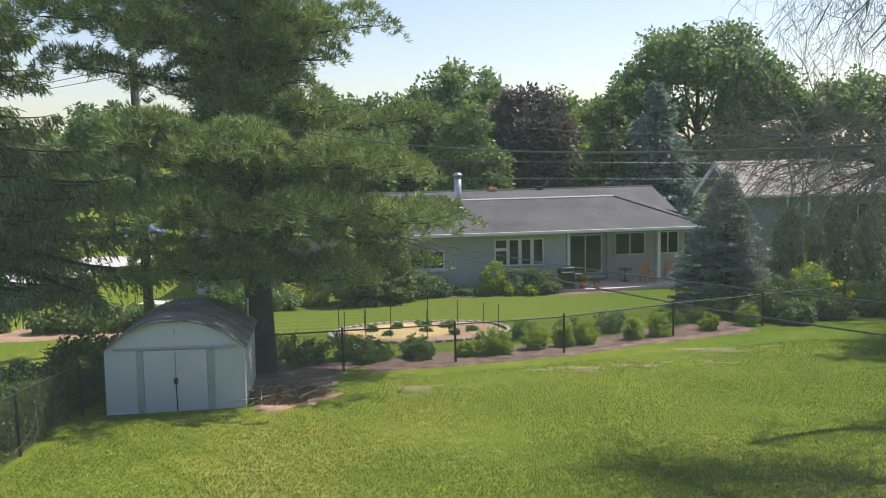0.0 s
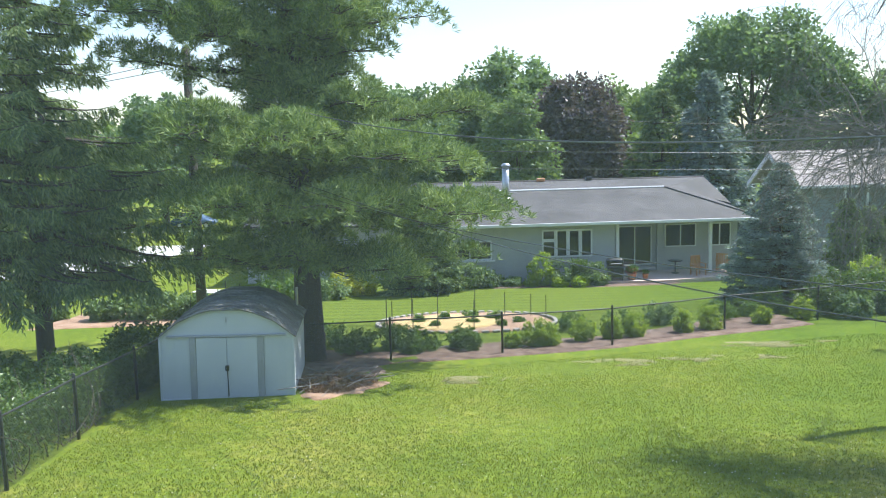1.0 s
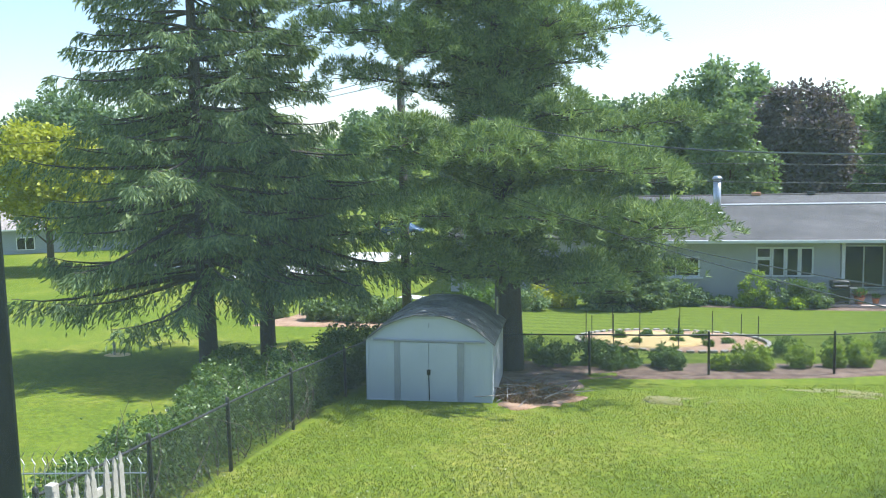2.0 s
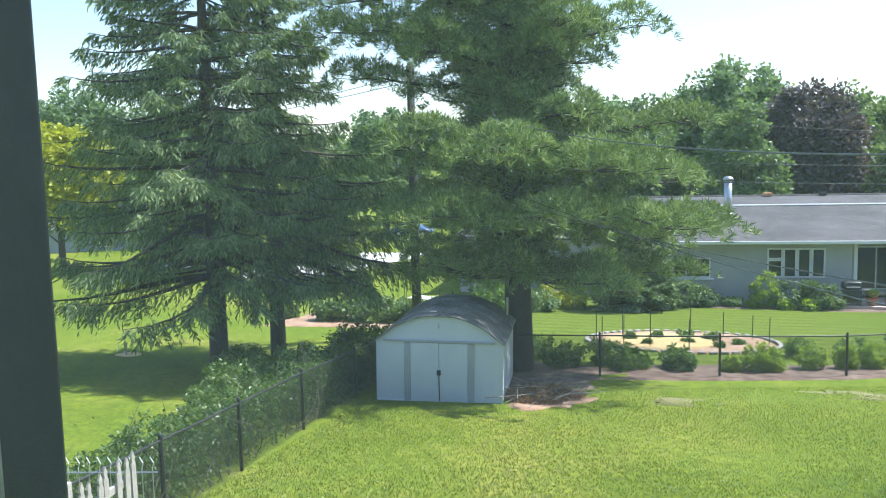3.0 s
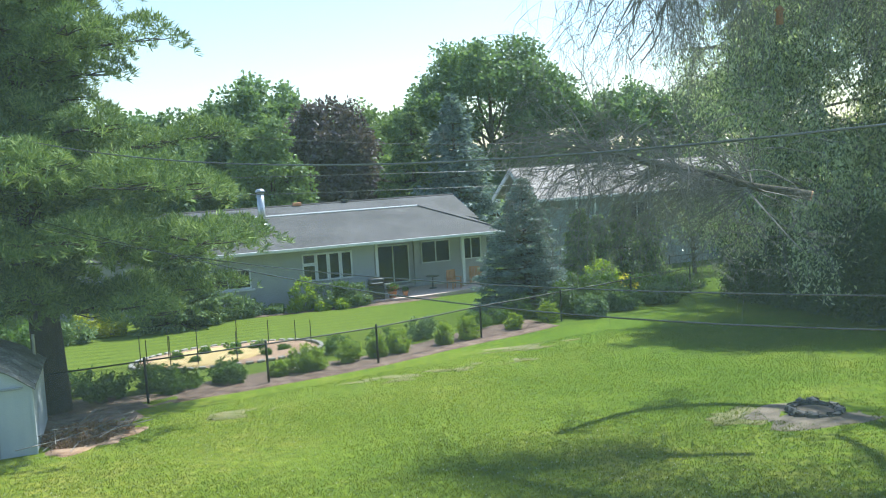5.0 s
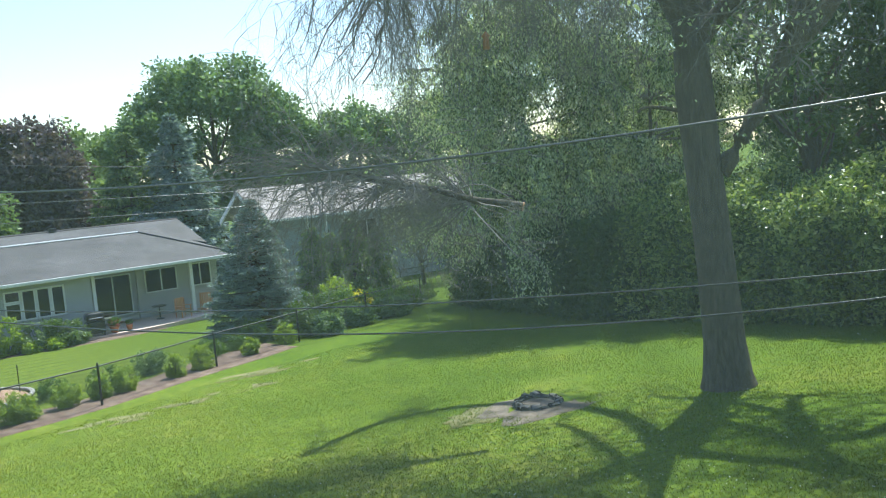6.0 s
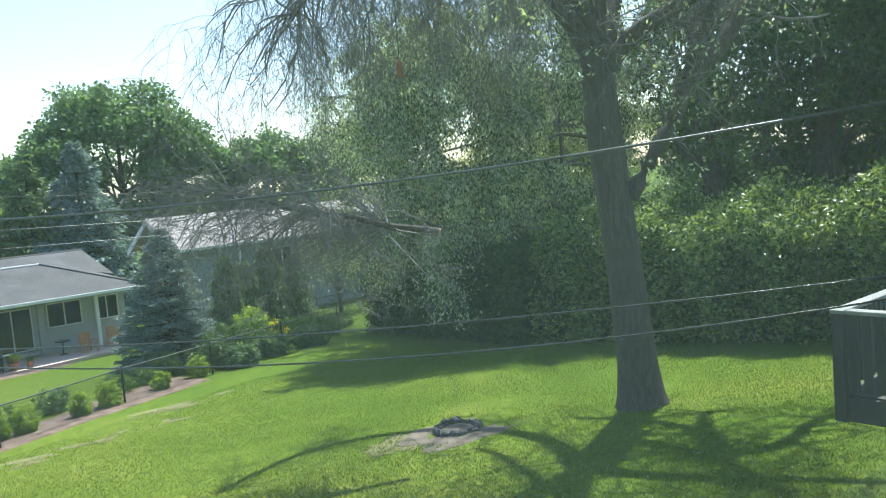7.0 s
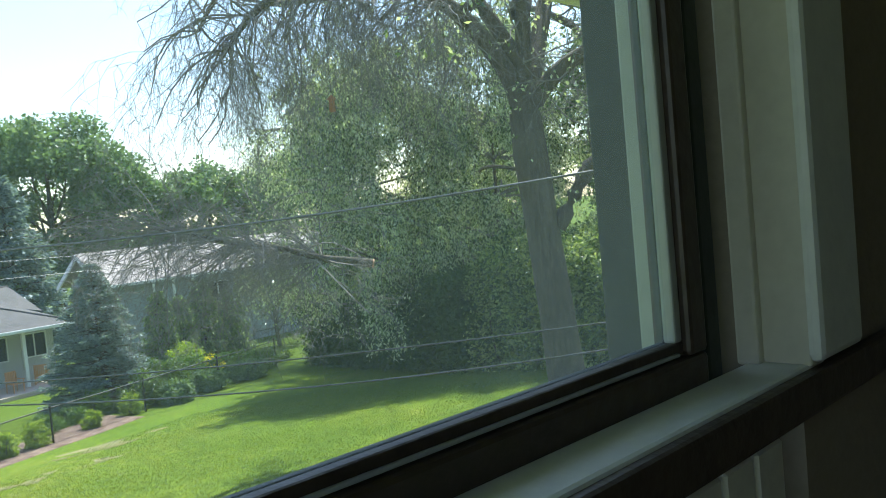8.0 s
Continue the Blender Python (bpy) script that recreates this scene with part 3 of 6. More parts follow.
def ranch_house():
    h = thing("house", "low grey ranch house with a shingled hip roof and a porch", "house", (HO[0], HO[1], 0), HRZ)
    wall_h0, wall_h1 = -7.75, -4.25
    zc, hh = (wall_h0 + wall_h1) / 2, wall_h1 - wall_h0

    def wall(x0, x1, y0, y1, name="wall"):
        part(name, Geo().box(((x0 + x1) / 2, (y0 + y1) / 2, zc), (x1 - x0, y1 - y0, hh)), M_WALL, h)

    wall(1.7, 11.45, 0.0, 0.25)
    wall(1.7, 1.95, 0.26, 11.0)
    wall(11.2, 11.45, 0.26, 1.6)
    wall(11.46, 18.9, 1.6, 1.85)
    wall(18.65, 18.9, 1.86, 11.0)
    wall(1.96, 18.64, 10.8, 11.0)
    wall(-9.0, 1.69, 3.0, 3.25)
    wall(-9.0, -8.75, 3.26, 11.0)
    # lower wing wall in front, with its own sill
    part("wing_wall", Geo().box((3.2, -0.12, -6.98), (3.0, 0.2, 1.3)), M_WALL, h)
    part("wing_sill", Geo().box((3.2, -0.16, -6.29), (3.3, 0.3, 0.07)), M_WHITE, h)
    # eaves
    ez, ey = -4.3, -0.6
    rx0, rx1 = 1.2, 19.3
    r1z, r1y = -2.78, 3.6
    r2z, r2y = -2.42, 7.2
    part_roof = roof_part("roof", [
        [(rx0, ey, ez), (rx1, ey, ez), (15.3, r1y, r1z), (5.1, r1y, r1z)],
        [(rx1, ey, ez), (rx1, 9, ez), (16.5, r1y + 1.0, r1z + 0.02), (15.3, r1y, r1z)],
        [(rx0, ey, ez), (5.1, r1y, r1z), (4.0, r1y + 1.0, r1z), (rx0, 7, ez)],
        [(5.1, r1y, r1z), (15.3, r1y, r1z), (19.0, r2y, r2z), (-6.5, r2y, r2z), (4.2, r1y + 0.6, r1z - 0.1)],
        [(19.0, r2y, r2z), (20.6, r2y + 4.5, -4.2), (-10, r2y + 4.5, -4.2), (-6.5, r2y, r2z)],
        [(-9.6, 2.4, -4.4), (1.3, 2.4, -4.4), (4.2, r2y - 2, r2z - 0.5), (-6.5, r2y, r2z)],
        [(15.3, r1y, r1z), (19.9, 5.0, -3.95), (20.6, r2y + 4.5, -4.25), (19.0, r2y, r2z)],
    ], M_ROOF, h, "weathered grey asphalt shingles")
    # ridge flashing, hip caps, gutter
    part("ridge_flashing", Geo().tube([(5.0, r1y, r1z + 0.03), (15.3, r1y, r1z + 0.03)], 0.06, 6), M_WHITE, h, "white ridge flashing")
    part("ridge_flashing", Geo().tube([(4.2, r1y + 0.6, r1z + 0.05), (5.0, r1y, r1z + 0.03)], 0.06, 6), M_WHITE, h)
    part("hip_cap", Geo().tube([(15.3, r1y, r1z + 0.02), (rx1, ey, ez + 0.02)], 0.06, 6), M_ROOF2, h)
    part("ridge_cap", Geo().tube([(-6.5, r2y, r2z + 0.02), (19.0, r2y, r2z + 0.02)], 0.07, 6), M_ROOF2, h)
    g = Geo().box(((rx0 + rx1) / 2, ey - 0.07, ez - 0.07), (rx1 - rx0, 0.13, 0.14))
    part("gutter", g, M_WHITE, h, "white gutter along the eave")
    part("gutter", Geo().box((rx1 + 0.06, 4.0, ez - 0.07), (0.12, 9.0, 0.14)), M_WHITE, h)
    part("soffit", Geo().box(((rx0 + rx1) / 2, 0.45, ez - 0.16), (rx1 - rx0 - 0.1, 2.0, 0.03)), M_WHITE, h)
    # chimney flue and vents
    flue = new("flue")
    flue.parent = h
    flue.location = (5.78, 2.0, 0)
    part("pipe", lathe([(0.0, -3.5), (0.2, -3.5), (0.2, -1.35), (0.0, -1.35)], 16), M_METAL, flue, "galvanised chimney pipe", True)
    part("cap", lathe([(0.0, -1.3), (0.27, -1.3), (0.27, -1.22), (0.16, -1.12), (0.0, -1.1)], 16), M_METAL, flue, smooth=True)
    part("collar", lathe([(0.21, -3.25), (0.34, -3.25), (0.3, -3.05), (0.21, -3.02)], 16), M_METAL, flue, smooth=True)
    part("roof_vent", bevel_box((4.6, 5.2, -2.68), (0.42, 0.4, 0.36), 0.04), M_GRILL, h, "dark square roof vent")
    part("roof_vent", bevel_box((8.6, 7.0, -2.32), (0.5, 0.3, 0.2), 0.04), M_CHAIR, h)
    part("roof_vent", bevel_box((11.6, 7.0, -2.32), (0.4, 0.3, 0.22), 0.04), M_GRILL, h)
    # windows: four tall casements, a small side light, sliding door, porch windows
    window_unit(h, 7.45, 8.18, -6.2, -5.3, -0.01, 1)
    window_unit(h, 7.45, 8.18, -5.28, -4.72, -0.01, 1)
    for k in range(3):
        window_unit(h, 8.2 + k * 0.67, 8.85 + k * 0.67, -6.22, -4.72, -0.01, 1, 0.08)
    window_unit(h, 2.3, 4.7, -6.24, -5.2, -0.02, 2)
    window_unit(h, 12.0, 13.95, -7.02, -4.8, 1.58, 2, 0.06, "sliding_door")
    window_unit(h, 14.7, 16.5, -6.05, -4.75, 1.58, 2, 0.06)
    window_unit(h, 17.2, 18.5, -6.05, -4.75, 1.58, 2, 0.06)
    for x in (11.6, 16.75):
        part("porch_post", bevel_box((x, 0.05, -5.86), (0.17, 0.17, 2.95), 0.012), M_WHITE, h)
    part("porch_post", bevel_box((14.35, 1.45, -5.86), (0.3, 0.22, 2.95), 0.012), M_WALL, h)
    part("step", bevel_box((12.9, 1.2, -7.15), (2.2, 0.6, 0.14), 0.02), M_CONC, h)
    return h


ranch_house()


def to_house(u, v):
    """Ground plan place from the house's own measure: u along the front, v behind it."""
    p = HU * u + HV * (43.6 + v)
    return float(p[0]), float(p[1])


PATIO_Z = -7.36
bm = bmesh.new()
pts = [to_house(*q) for q in ((8.6, -0.9), (10.2, -1.6), (13.5, -1.9), (17.0, -1.3), (18.4, 0.1), (18.4, 1.55), (11.5, 1.55), (11.5, -0.05), (8.6, -0.05))]
top = [bm.verts.new((*p, PATIO_Z)) for p in pts]
low = [bm.verts.new((*p, -8.0)) for p in pts]
bm.faces.new(top)
for k in range(len(pts)):
    bm.faces.new((low[k], low[(k + 1) % len(pts)], top[(k + 1) % len(pts)], top[k]))
tagged(part("patio", bm, M_PATIO), "pinkish concrete patio slab before the porch", "patio", kind="structure")


def second_house():
    h = thing("house", "blue-grey gabled house with tan shingles behind trees", "house", (18.9, 46.0, 0), radians(4))
    L, D, ez, az = 21.0, 4.6, -2.75, -0.85
    part("wall", Geo().box((L / 2, D / 2, -5.25), (L, D, 4.9)), M_WALL2, h)
    part("gable", Geo().add([(0.02, 0, -2.8), (0.02, D, -2.8), (0.02, D / 2, az - 0.12), (0.02, D / 2, az - 0.12), (0.3, 0, -2.8), (0.3, D, -2.8), (0.3, D / 2, az - 0.12), (0.3, D / 2, az - 0.12)],
         [(0, 1, 2, 3), (4, 5, 6, 7)]), M_WALL2, h)
    roof_part("roof", [[(-0.7, -0.6, ez), (L, -0.6, ez), (L, D / 2, az), (-0.7, D / 2, az)], [(-0.7, D + 0.6, ez), (-0.7, D / 2, az), (L, D / 2, az), (L, D + 0.6, ez)]], M_ROOF2, h, "tan asphalt shingles")
    for y in (-0.6, D + 0.6):
        a, b = np.array((-0.72, y, ez - 0.05)), np.array((-0.72, D / 2, az - 0.05))
        v = [a, b, b - (0, 0, 0.3), a - (0, 0, 0.3)]
        v += [p + np.array((0.09, 0, 0)) for p in v]
        part("barge_board", Geo().add(v, [(0, 1, 2, 3), (4, 7, 6, 5), (0, 4, 5, 1), (2, 6, 7, 3)]), M_WHITE, h)
    part("gutter", Geo().box((L / 2 - 0.35, -0.66, ez - 0.08), (L + 0.6, 0.12, 0.16)), M_WHITE, h)
    window_unit(h, 6.2, 7.8, -4.7, -3.4, -0.02, 2)
    for x in (2.4, 3.7, 5.0):
        part("porch_post", bevel_box((x, -0.5, -4.9), (0.12, 0.12, 4.1), 0.01), M_WHITE, h)
    w = window_unit(h, -0.4, 0.4, -2.4, -1.7, 0, 1, 0.08, "gable_window")
    w.matrix_basis = Matrix.Translation((0.0, D / 2, 0)) @ Matrix.Rotation(radians(-90), 4, "Z")
    return h


second_house()


def far_house(x, y, rz, L, D, ez, az, mw, mr, label):
    h = thing("house", label, "house", (x, y, 0), rz, "far houses")
    g0 = float(gz(x, y)) - 0.4
    part("wall", Geo().box((L / 2, D / 2, (g0 + ez) / 2), (L, D, ez - g0)), mw, h)
    roof_part("roof", [[(-0.5, -0.5, ez), (L + 0.5, -0.5, ez), (L + 0.5, D / 2, az), (-0.5, D / 2, az)], [(-0.5, D + 0.5, ez), (-0.5, D / 2, az), (L + 0.5, D / 2, az), (L + 0.5, D + 0.5, ez)]], mr, h)
    window_unit(h, L * 0.2, L * 0.2 + 1.6, ez - 2.0, ez - 0.8, -0.03, 2)
    window_unit(h, L * 0.6, L * 0.6 + 1.6, ez - 2.0, ez - 0.8, -0.03, 2)
    part("gutter", Geo().box((L / 2, -0.56, ez - 0.06), (L + 1, 0.12, 0.14)), M_WHITE, h)


far_house(-62, 62, radians(30), 15, 8, -5.4, -3.4, M_WALL2, M_ROOF2, "blue-grey house behind the spruces")
far_house(38, 21.0, radians(-62), 8, 7, -1.6, 0.2, M_WALL, M_ROOF2, "pale house far behind the hedge")

# shed ------------------------------------------------------------------------
def shed():
    s = thing("shed", "faded white metal garden shed with a worn curved roof", "shed", (-5.58, 18.62, -5.86), radians(6.0))
    s.rotation_euler = (0, radians(1.2), radians(6.0))
    W, D, E = 3.06, 3.0, 1.56
    prof = [(-W / 2, E), (-W / 2 + 0.42, E + 0.33), (-W / 2 + 0.85, E + 0.52), (-0.35, E + 0.61), (0.35, E + 0.61), (W / 2 - 0.85, E + 0.52), (W / 2 - 0.42, E + 0.33), (W / 2, E)]
    t = 0.03

    def ribbed(x0, x1, z0, z1, y, nrm=-1, step=0.1, depth=0.012):
        n = max(2, int((x1 - x0) / step))
        g = Geo()
        xs = np.linspace(x0, x1, n * 2 + 1)
        ys = y + nrm * depth * (np.arange(n * 2 + 1) % 2)
        for k in range(n * 2):
            g.add([(xs[k], ys[k], z0), (xs[k + 1], ys[k + 1], z0), (xs[k + 1], ys[k + 1], z1), (xs[k], ys[k], z1)], [(0, 1, 2, 3)])
        return g

    # front
    part("front_panel", ribbed(-W / 2, -0.86, 0, E, 0.0, step=0.34, depth=0.006), M_SHED, s)
    part("front_panel", ribbed(0.86, W / 2, 0, E, 0.0, step=0.34, depth=0.006), M_SHED, s)
    gv = [(x, 0.0, z) for x, z in prof]
    gf = Geo()
    for k in range(len(prof) - 1):
        (xa, za), (xb, zb) = prof[k], prof[k + 1]
        gf.add([(xa, 0, E), (xb, 0, E), (xb, 0, zb), (xa, 0, za)], [(0, 1, 2, 3)])
    part("front_gable", gf, M_SHED, s)
    gb = Geo()
    for k in range(len(prof) - 1):
        (xa, za), (xb, zb) = prof[k], prof[k + 1]
        gb.add([(xa, D, 0), (xb, D, 0), (xb, D, zb), (xa, D, za)], [(0, 1, 2, 3)])
    part("back_panel", gb, M_SHED, s)
    for sx in (-1, 1):
        g = ribbed(0.0, D, 0.0, E, 0, step=0.22, depth=0.015)
        ob = part("side_panel", g, M_SHED, s)
        ob.matrix_basis = Matrix.Translation((sx * W / 2, 0 if sx > 0 else D, 0)) @ Matrix.Rotation(radians(90 * sx), 4, "Z")
    # doors with seams, stiles, handle
    for sx in (-1, 1):
        d = part("door", bevel_box((sx * 0.355, -0.022, 0.77), (0.70, 0.022, 1.48), 0.006), M_SHED, s, "sliding shed door")
        part("door_rib", Geo().box((sx * 0.18, -0.036, 0.77), (0.02, 0.008, 1.4)), M_SHED, d)
    for sx in (-1, 1):
        part("door_stile", bevel_box((sx * 0.785, -0.02, 0.77), (0.15, 0.03, 1.5), 0.006), M_SHEDTRIM, s, "grey door frame strip")
        part("corner_trim", bevel_box((sx * (W / 2 + 0.004), -0.006, E / 2), (0.06, 0.05, E), 0.008), M_SHED, s)
    part("door_track", bevel_box((0, -0.035, E - 0.01), (W - 0.3, 0.05, 0.05), 0.008), M_SHEDTRIM, s)
    part("bottom_rail", bevel_box((0, -0.015, 0.03), (W, 0.04, 0.06), 0.006), M_SHED, s)
    hd = part("handle", bevel_box((0, -0.055, 0.78), (0.09, 0.05, 0.13), 0.015), M_BLACK, s, "dark latch with a hanging rod")
    part("rod", Geo().tube([(0.0, -0.05, 0.72), (0.02, -0.05, 0.1)], 0.012, 6), M_BLACK, hd)
    part("gable_slot", Geo().box((0, -0.012, E + 0.37), (0.03, 0.02, 0.12)), M_SHEDTRIM, s)
    # roof with a little overhang, four ribbed strips
    strips = 9
    for k in range(len(prof) - 1):
        (xa, za), (xb, zb) = prof[k], prof[k + 1]
        if k == 0:
            xa, za = xa - 0.08, za - 0.06
        if k == len(prof) - 2:
            xb, zb = xb + 0.08, zb - 0.06
        g = Geo()
        for q in range(strips):
            y0, y1 = -0.09 + (D + 0.18) * q / strips, -0.09 + (D + 0.18) * (q + 1) / strips
            up = 0.012 * (q % 2)
            v = [(xa, y0, za + 0.02 + up), (xb, y0, zb + 0.02 + up), (xb, y1 + 0.01, zb + 0.02 + up), (xa, y1 + 0.01, za + 0.02 + up)]
            v += [(x, y, z - 0.03) for x, y, z in v]
            g.add(v, [(0, 1, 2, 3), (4, 7, 6, 5), (0, 4, 5, 1), (2, 6, 7, 3), (1, 5, 6, 2), (0, 3, 7, 4)])
        part("roof_panel", g, M_SHEDROOF, s, "worn dark roof panel with flaking paint")
    part("vent_pipe", lathe([(0.0, E + 0.1), (0.035, E + 0.1), (0.035, E + 0.62), (0.0, E + 0.62)], 10, (W / 2 - 0.15, D - 0.15, 0)), M_METAL, s)
    return s


shed()

def brush_pile():
    """Low heap of dry needles and broken twigs."""
    t = thing("brush_pile", "low heap of dry brown needles and twigs beside the shed", "brush pile", kind="stuff")
    k = 5200
    a, q = rng.uniform(0, 2 * math.pi, k), np.sqrt(rng.uniform(0, 1, k))
    px, py = -3.25 + np.cos(a) * q * 0.95 * (1 + 0.2 * np.sin(a * 3)), 19.75 + np.sin(a) * q * 1.0
    pz = gz(px, py) + 0.34 * (1 - q ** 2) * rng.uniform(0.2, 1, k)
    part("litter", cards(Geo(), np.stack([px, py, pz], 1), unit(k) + np.array((0, 0, 0.2)), 0.13, 0.035, 0.2), M_LITTER, t)
    g = Geo()
    for m_ in range(46):
        c = np.array((-3.25 + rng.normal() * 0.45, 19.75 + rng.normal() * 0.45, 0))
        c[2] = float(gz(c[0], c[1])) + rng.uniform(0.08, 0.3)
        d = rng.normal(size=3) * (0.4, 0.4, 0.14)
        g.tube([c - d, c + rng.normal(size=3) * 0.04, c + d], [0.012, 0.01, 0.005], 4)
    part("twigs", g, M_TWIG, t)


# fences ----------------------------------------------------------------------
def chain_fence(name, pts, label, height=1.2, post_r=0.035, mesh=True, skip=()):
    f = thing(name, label, "fence")
    P = np.array([(x, y, float(gz(x, y))) for x, y in pts])
    for k, p in enumerate(P):
        if k not in skip:
            part("post", lathe([(0.0, -0.3), (post_r, -0.3), (post_r, height + 0.06), (post_r * 0.9, height + 0.1), (0.0, height + 0.12)], 10, tuple(p)), M_BLACK, f, smooth=True)
    for a, b in zip(P[:-1], P[1:]):
        part("top_rail", Geo().tube([a + (0, 0, height), (a + b) / 2 + (0, 0, height - 0.01), b + (0, 0, height)], 0.022, 8), M_BLACK, f, smooth=True)
        d = b - a
        L = np.hypot(d[0], d[1])
        u, nrm = d / L, np.array((-d[1], d[0], 0)) / L
        step, w = 0.075, 0.0045
        g = Geo()
        for s0 in np.arange(-height, L, step):
            for sg in (1, -1):
                s1 = s0 + height
                z0, z1 = (0.0, height) if sg > 0 else (height, 0.0)
                ta, tb = max(s0, 0), min(s1, L)
                if tb - ta < 0.02:
                    continue
                za = z0 + (z1 - z0) * (ta - s0) / height
                zb = z0 + (z1 - z0) * (tb - s0) / height
                pa, pb = a + u * ta + (0, 0, za), a + u * tb + (0, 0, zb)
                off = nrm * 0.004 * sg
                g.add([pa + off - (0, 0, w), pb + off - (0, 0, w), pb + off + (0, 0, w), pa + off + (0, 0, w)], [(0, 1, 2, 3)])
        part("wire_mesh", g, M_WIRE, f, "black diamond wire mesh")
    return f


chain_fence("chain_link_fence", FENCE, "black chain-link fence along the back of the lawn")
chain_fence("chain_link_fence", LEFTF, "black chain-link fence overgrown with vines beside the shed")
far_f = [(24.5, 40.5), (29, 41.5), (34, 42.5)]
chain_fence("chain_link_fence", far_f, "dark chain-link fence beyond the small tree")


def picket_fence():
    f = thing("picket_fence", "weathered grey wooden picket fence", "fence")
    a, b = np.array((-5.56, 7.2)), np.array((-5.3, 5.0))
    n = 14
    d = (b - a) / np.linalg.norm(b - a)
    rz = math.atan2(d[1], d[0])
    L = np.linalg.norm(b - a)
    zt = -2.95
    for k in range(n):
        p = a + d * (k + 0.5) * L / n
        z0 = float(gz(*p))
        top_z = zt - 0.03 * math.sin(k * 1.7)
        w = 0.085
        bm = bmesh.new()
        prof = [(-w / 2, 0), (w / 2, 0), (w / 2, top_z - z0 - 0.16), (w * 0.28, top_z - z0 - 0.12), (w * 0.36, top_z - z0 - 0.07), (0, top_z - z0), (-w * 0.36, top_z - z0 - 0.07), (-w * 0.28, top_z - z0 - 0.12), (-w / 2, top_z - z0 - 0.16)]
        fr = [bm.verts.new((x, -0.01, z)) for x, z in prof]
        bk = [bm.verts.new((x, 0.01, z)) for x, z in prof]
        bm.faces.new(fr)
        bm.faces.new(bk[::-1])
        for q in range(len(prof)):
            q2 = (q + 1) % len(prof)
            bm.faces.new((fr[q], bk[q], bk[q2], fr[q2]))
        part("picket", bm, M_PICKET, f, m=Matrix.Translation((*p, z0)) @ Matrix.Rotation(rz + rng.normal() * 0.03, 4, "Z") @ Matrix.Rotation(rng.normal() * 0.02, 4, "Y"))
    for z in (-3.25, -4.2):
        m = (a + b) / 2
        part("rail", bevel_box((0, 0, 0), (L, 0.04, 0.085), 0.006), M_PICKET, f, m=Matrix.Translation((m[0] + d[1] * 0.035, m[1] - d[0] * 0.035, z)) @ Matrix.Rotation(rz, 4, "Z"))
    for q in (0.5, 0.98):
        p = a + d * L * q
        part("post", bevel_box((p[0] + d[1] * 0.09, p[1] - d[0] * 0.09, (zt - 0.1 + float(gz(*p))) / 2), (0.09, 0.09, zt - 0.1 - float(gz(*p)) + 0.3), 0.008), M_PICKET, f)


picket_fence()


def wire_border():
    """Thin wire border fence: one rail and uprights with bent tips."""
    f = thing("wire_fence", "thin grey wire border fence with curled tips", "fence")
    a, b = np.array((-7.7, 7.35)), np.array((-5.75, 7.8))
    g0 = float(gz(*a))
    for k in range(16):
        p = a + (b - a) * (k + 0.5) / 16
        c = np.array((p[0], p[1], 0))
        part("upright", Geo().tube([c + (0, 0, g0 - 0.1), c + (0, 0, -3.42), c + (0.02, 0, -3.36), c + (-0.025, 0, -3.29), c + (0.02, 0, -3.22)], 0.007, 5), M_METAL, f)
    part("rail", Geo().tube([(*a, -3.47), (*b, -3.47)], 0.009, 6), M_METAL, f)
    part("rail", Geo().tube([(*a, -4.3), (*b, -4.3)], 0.009, 6), M_METAL, f)


wire_border()

# pole and cables ---------------------------------------------------------------
POLE = np.array((-9.5, 29.1, 0.0))
pole = thing("utility_pole", "weathered wooden utility pole with cables", "utility pole", tuple(POLE))
part("shaft", lathe([(0.0, -7.2), (0.19, -7.2), (0.14, 3.6), (0.0, 3.65)], 14), M_POLE, pole, smooth=True)
part("cable_bracket", bevel_box((0.14, -0.14, 2.3), (0.12, 0.12, 0.4), 0.02), M_METAL, pole)


def cable(pts, r, mat_, label, n=60):
    """A cable hung smoothly through a few points."""
    p = np.array(pts, float)
    d = np.concatenate([[0], np.cumsum(np.linalg.norm(np.diff(p[:, :2], axis=0), axis=1))])
    s = np.linspace(0, d[-1], n)
    deg = min(3, len(p) - 1)
    cf = np.polyfit(d, p[:, 2], deg)
    xy = np.stack([np.interp(s, d, p[:, 0]), np.interp(s, d, p[:, 1]), np.polyval(cf, s)], 1)
    return tagged(part("cable", Geo().tube(xy, r, 6), mat_, smooth=True), label, "cable", "overhead cables")


def drop(svals, r, mat_, label, q=(8.0, 0.5)):
    P, Q = POLE[:2], np.array(q)
    return cable([(*(P + (Q - P) * s), z) for s, z in svals], r, mat_, label)


drop([(0.0, 2.9), (0.43, 0.48), (0.56, 0.07), (0.667, -0.04), (0.723, -0.02), (0.8, 0.03), (0.862, 0.12), (0.921, 0.28), (1.0, 0.6)], 0.013, M_CABLE, "twisted grey service cable from the pole to the house")
drop([(0.0, -0.1), (0.304, -0.81), (0.43, -1.15), (0.525, -1.42), (0.607, -1.64), (0.69, -1.78), (0.766, -1.72), (0.866, -1.42), (0.905, -1.26), (1.0, -0.8)], 0.009, M_LOWCABLE, "thin sagging cable from the pole to the house")
drop([(0.0, 0.3), (0.45, -1.3), (0.7, -1.45), (0.777, -1.39), (0.819, -1.32), (0.865, -1.21), (0.905, -1.11), (1.0, -0.75)], 0.008, M_LOWCABLE, "thin sagging cable from the pole to the house")
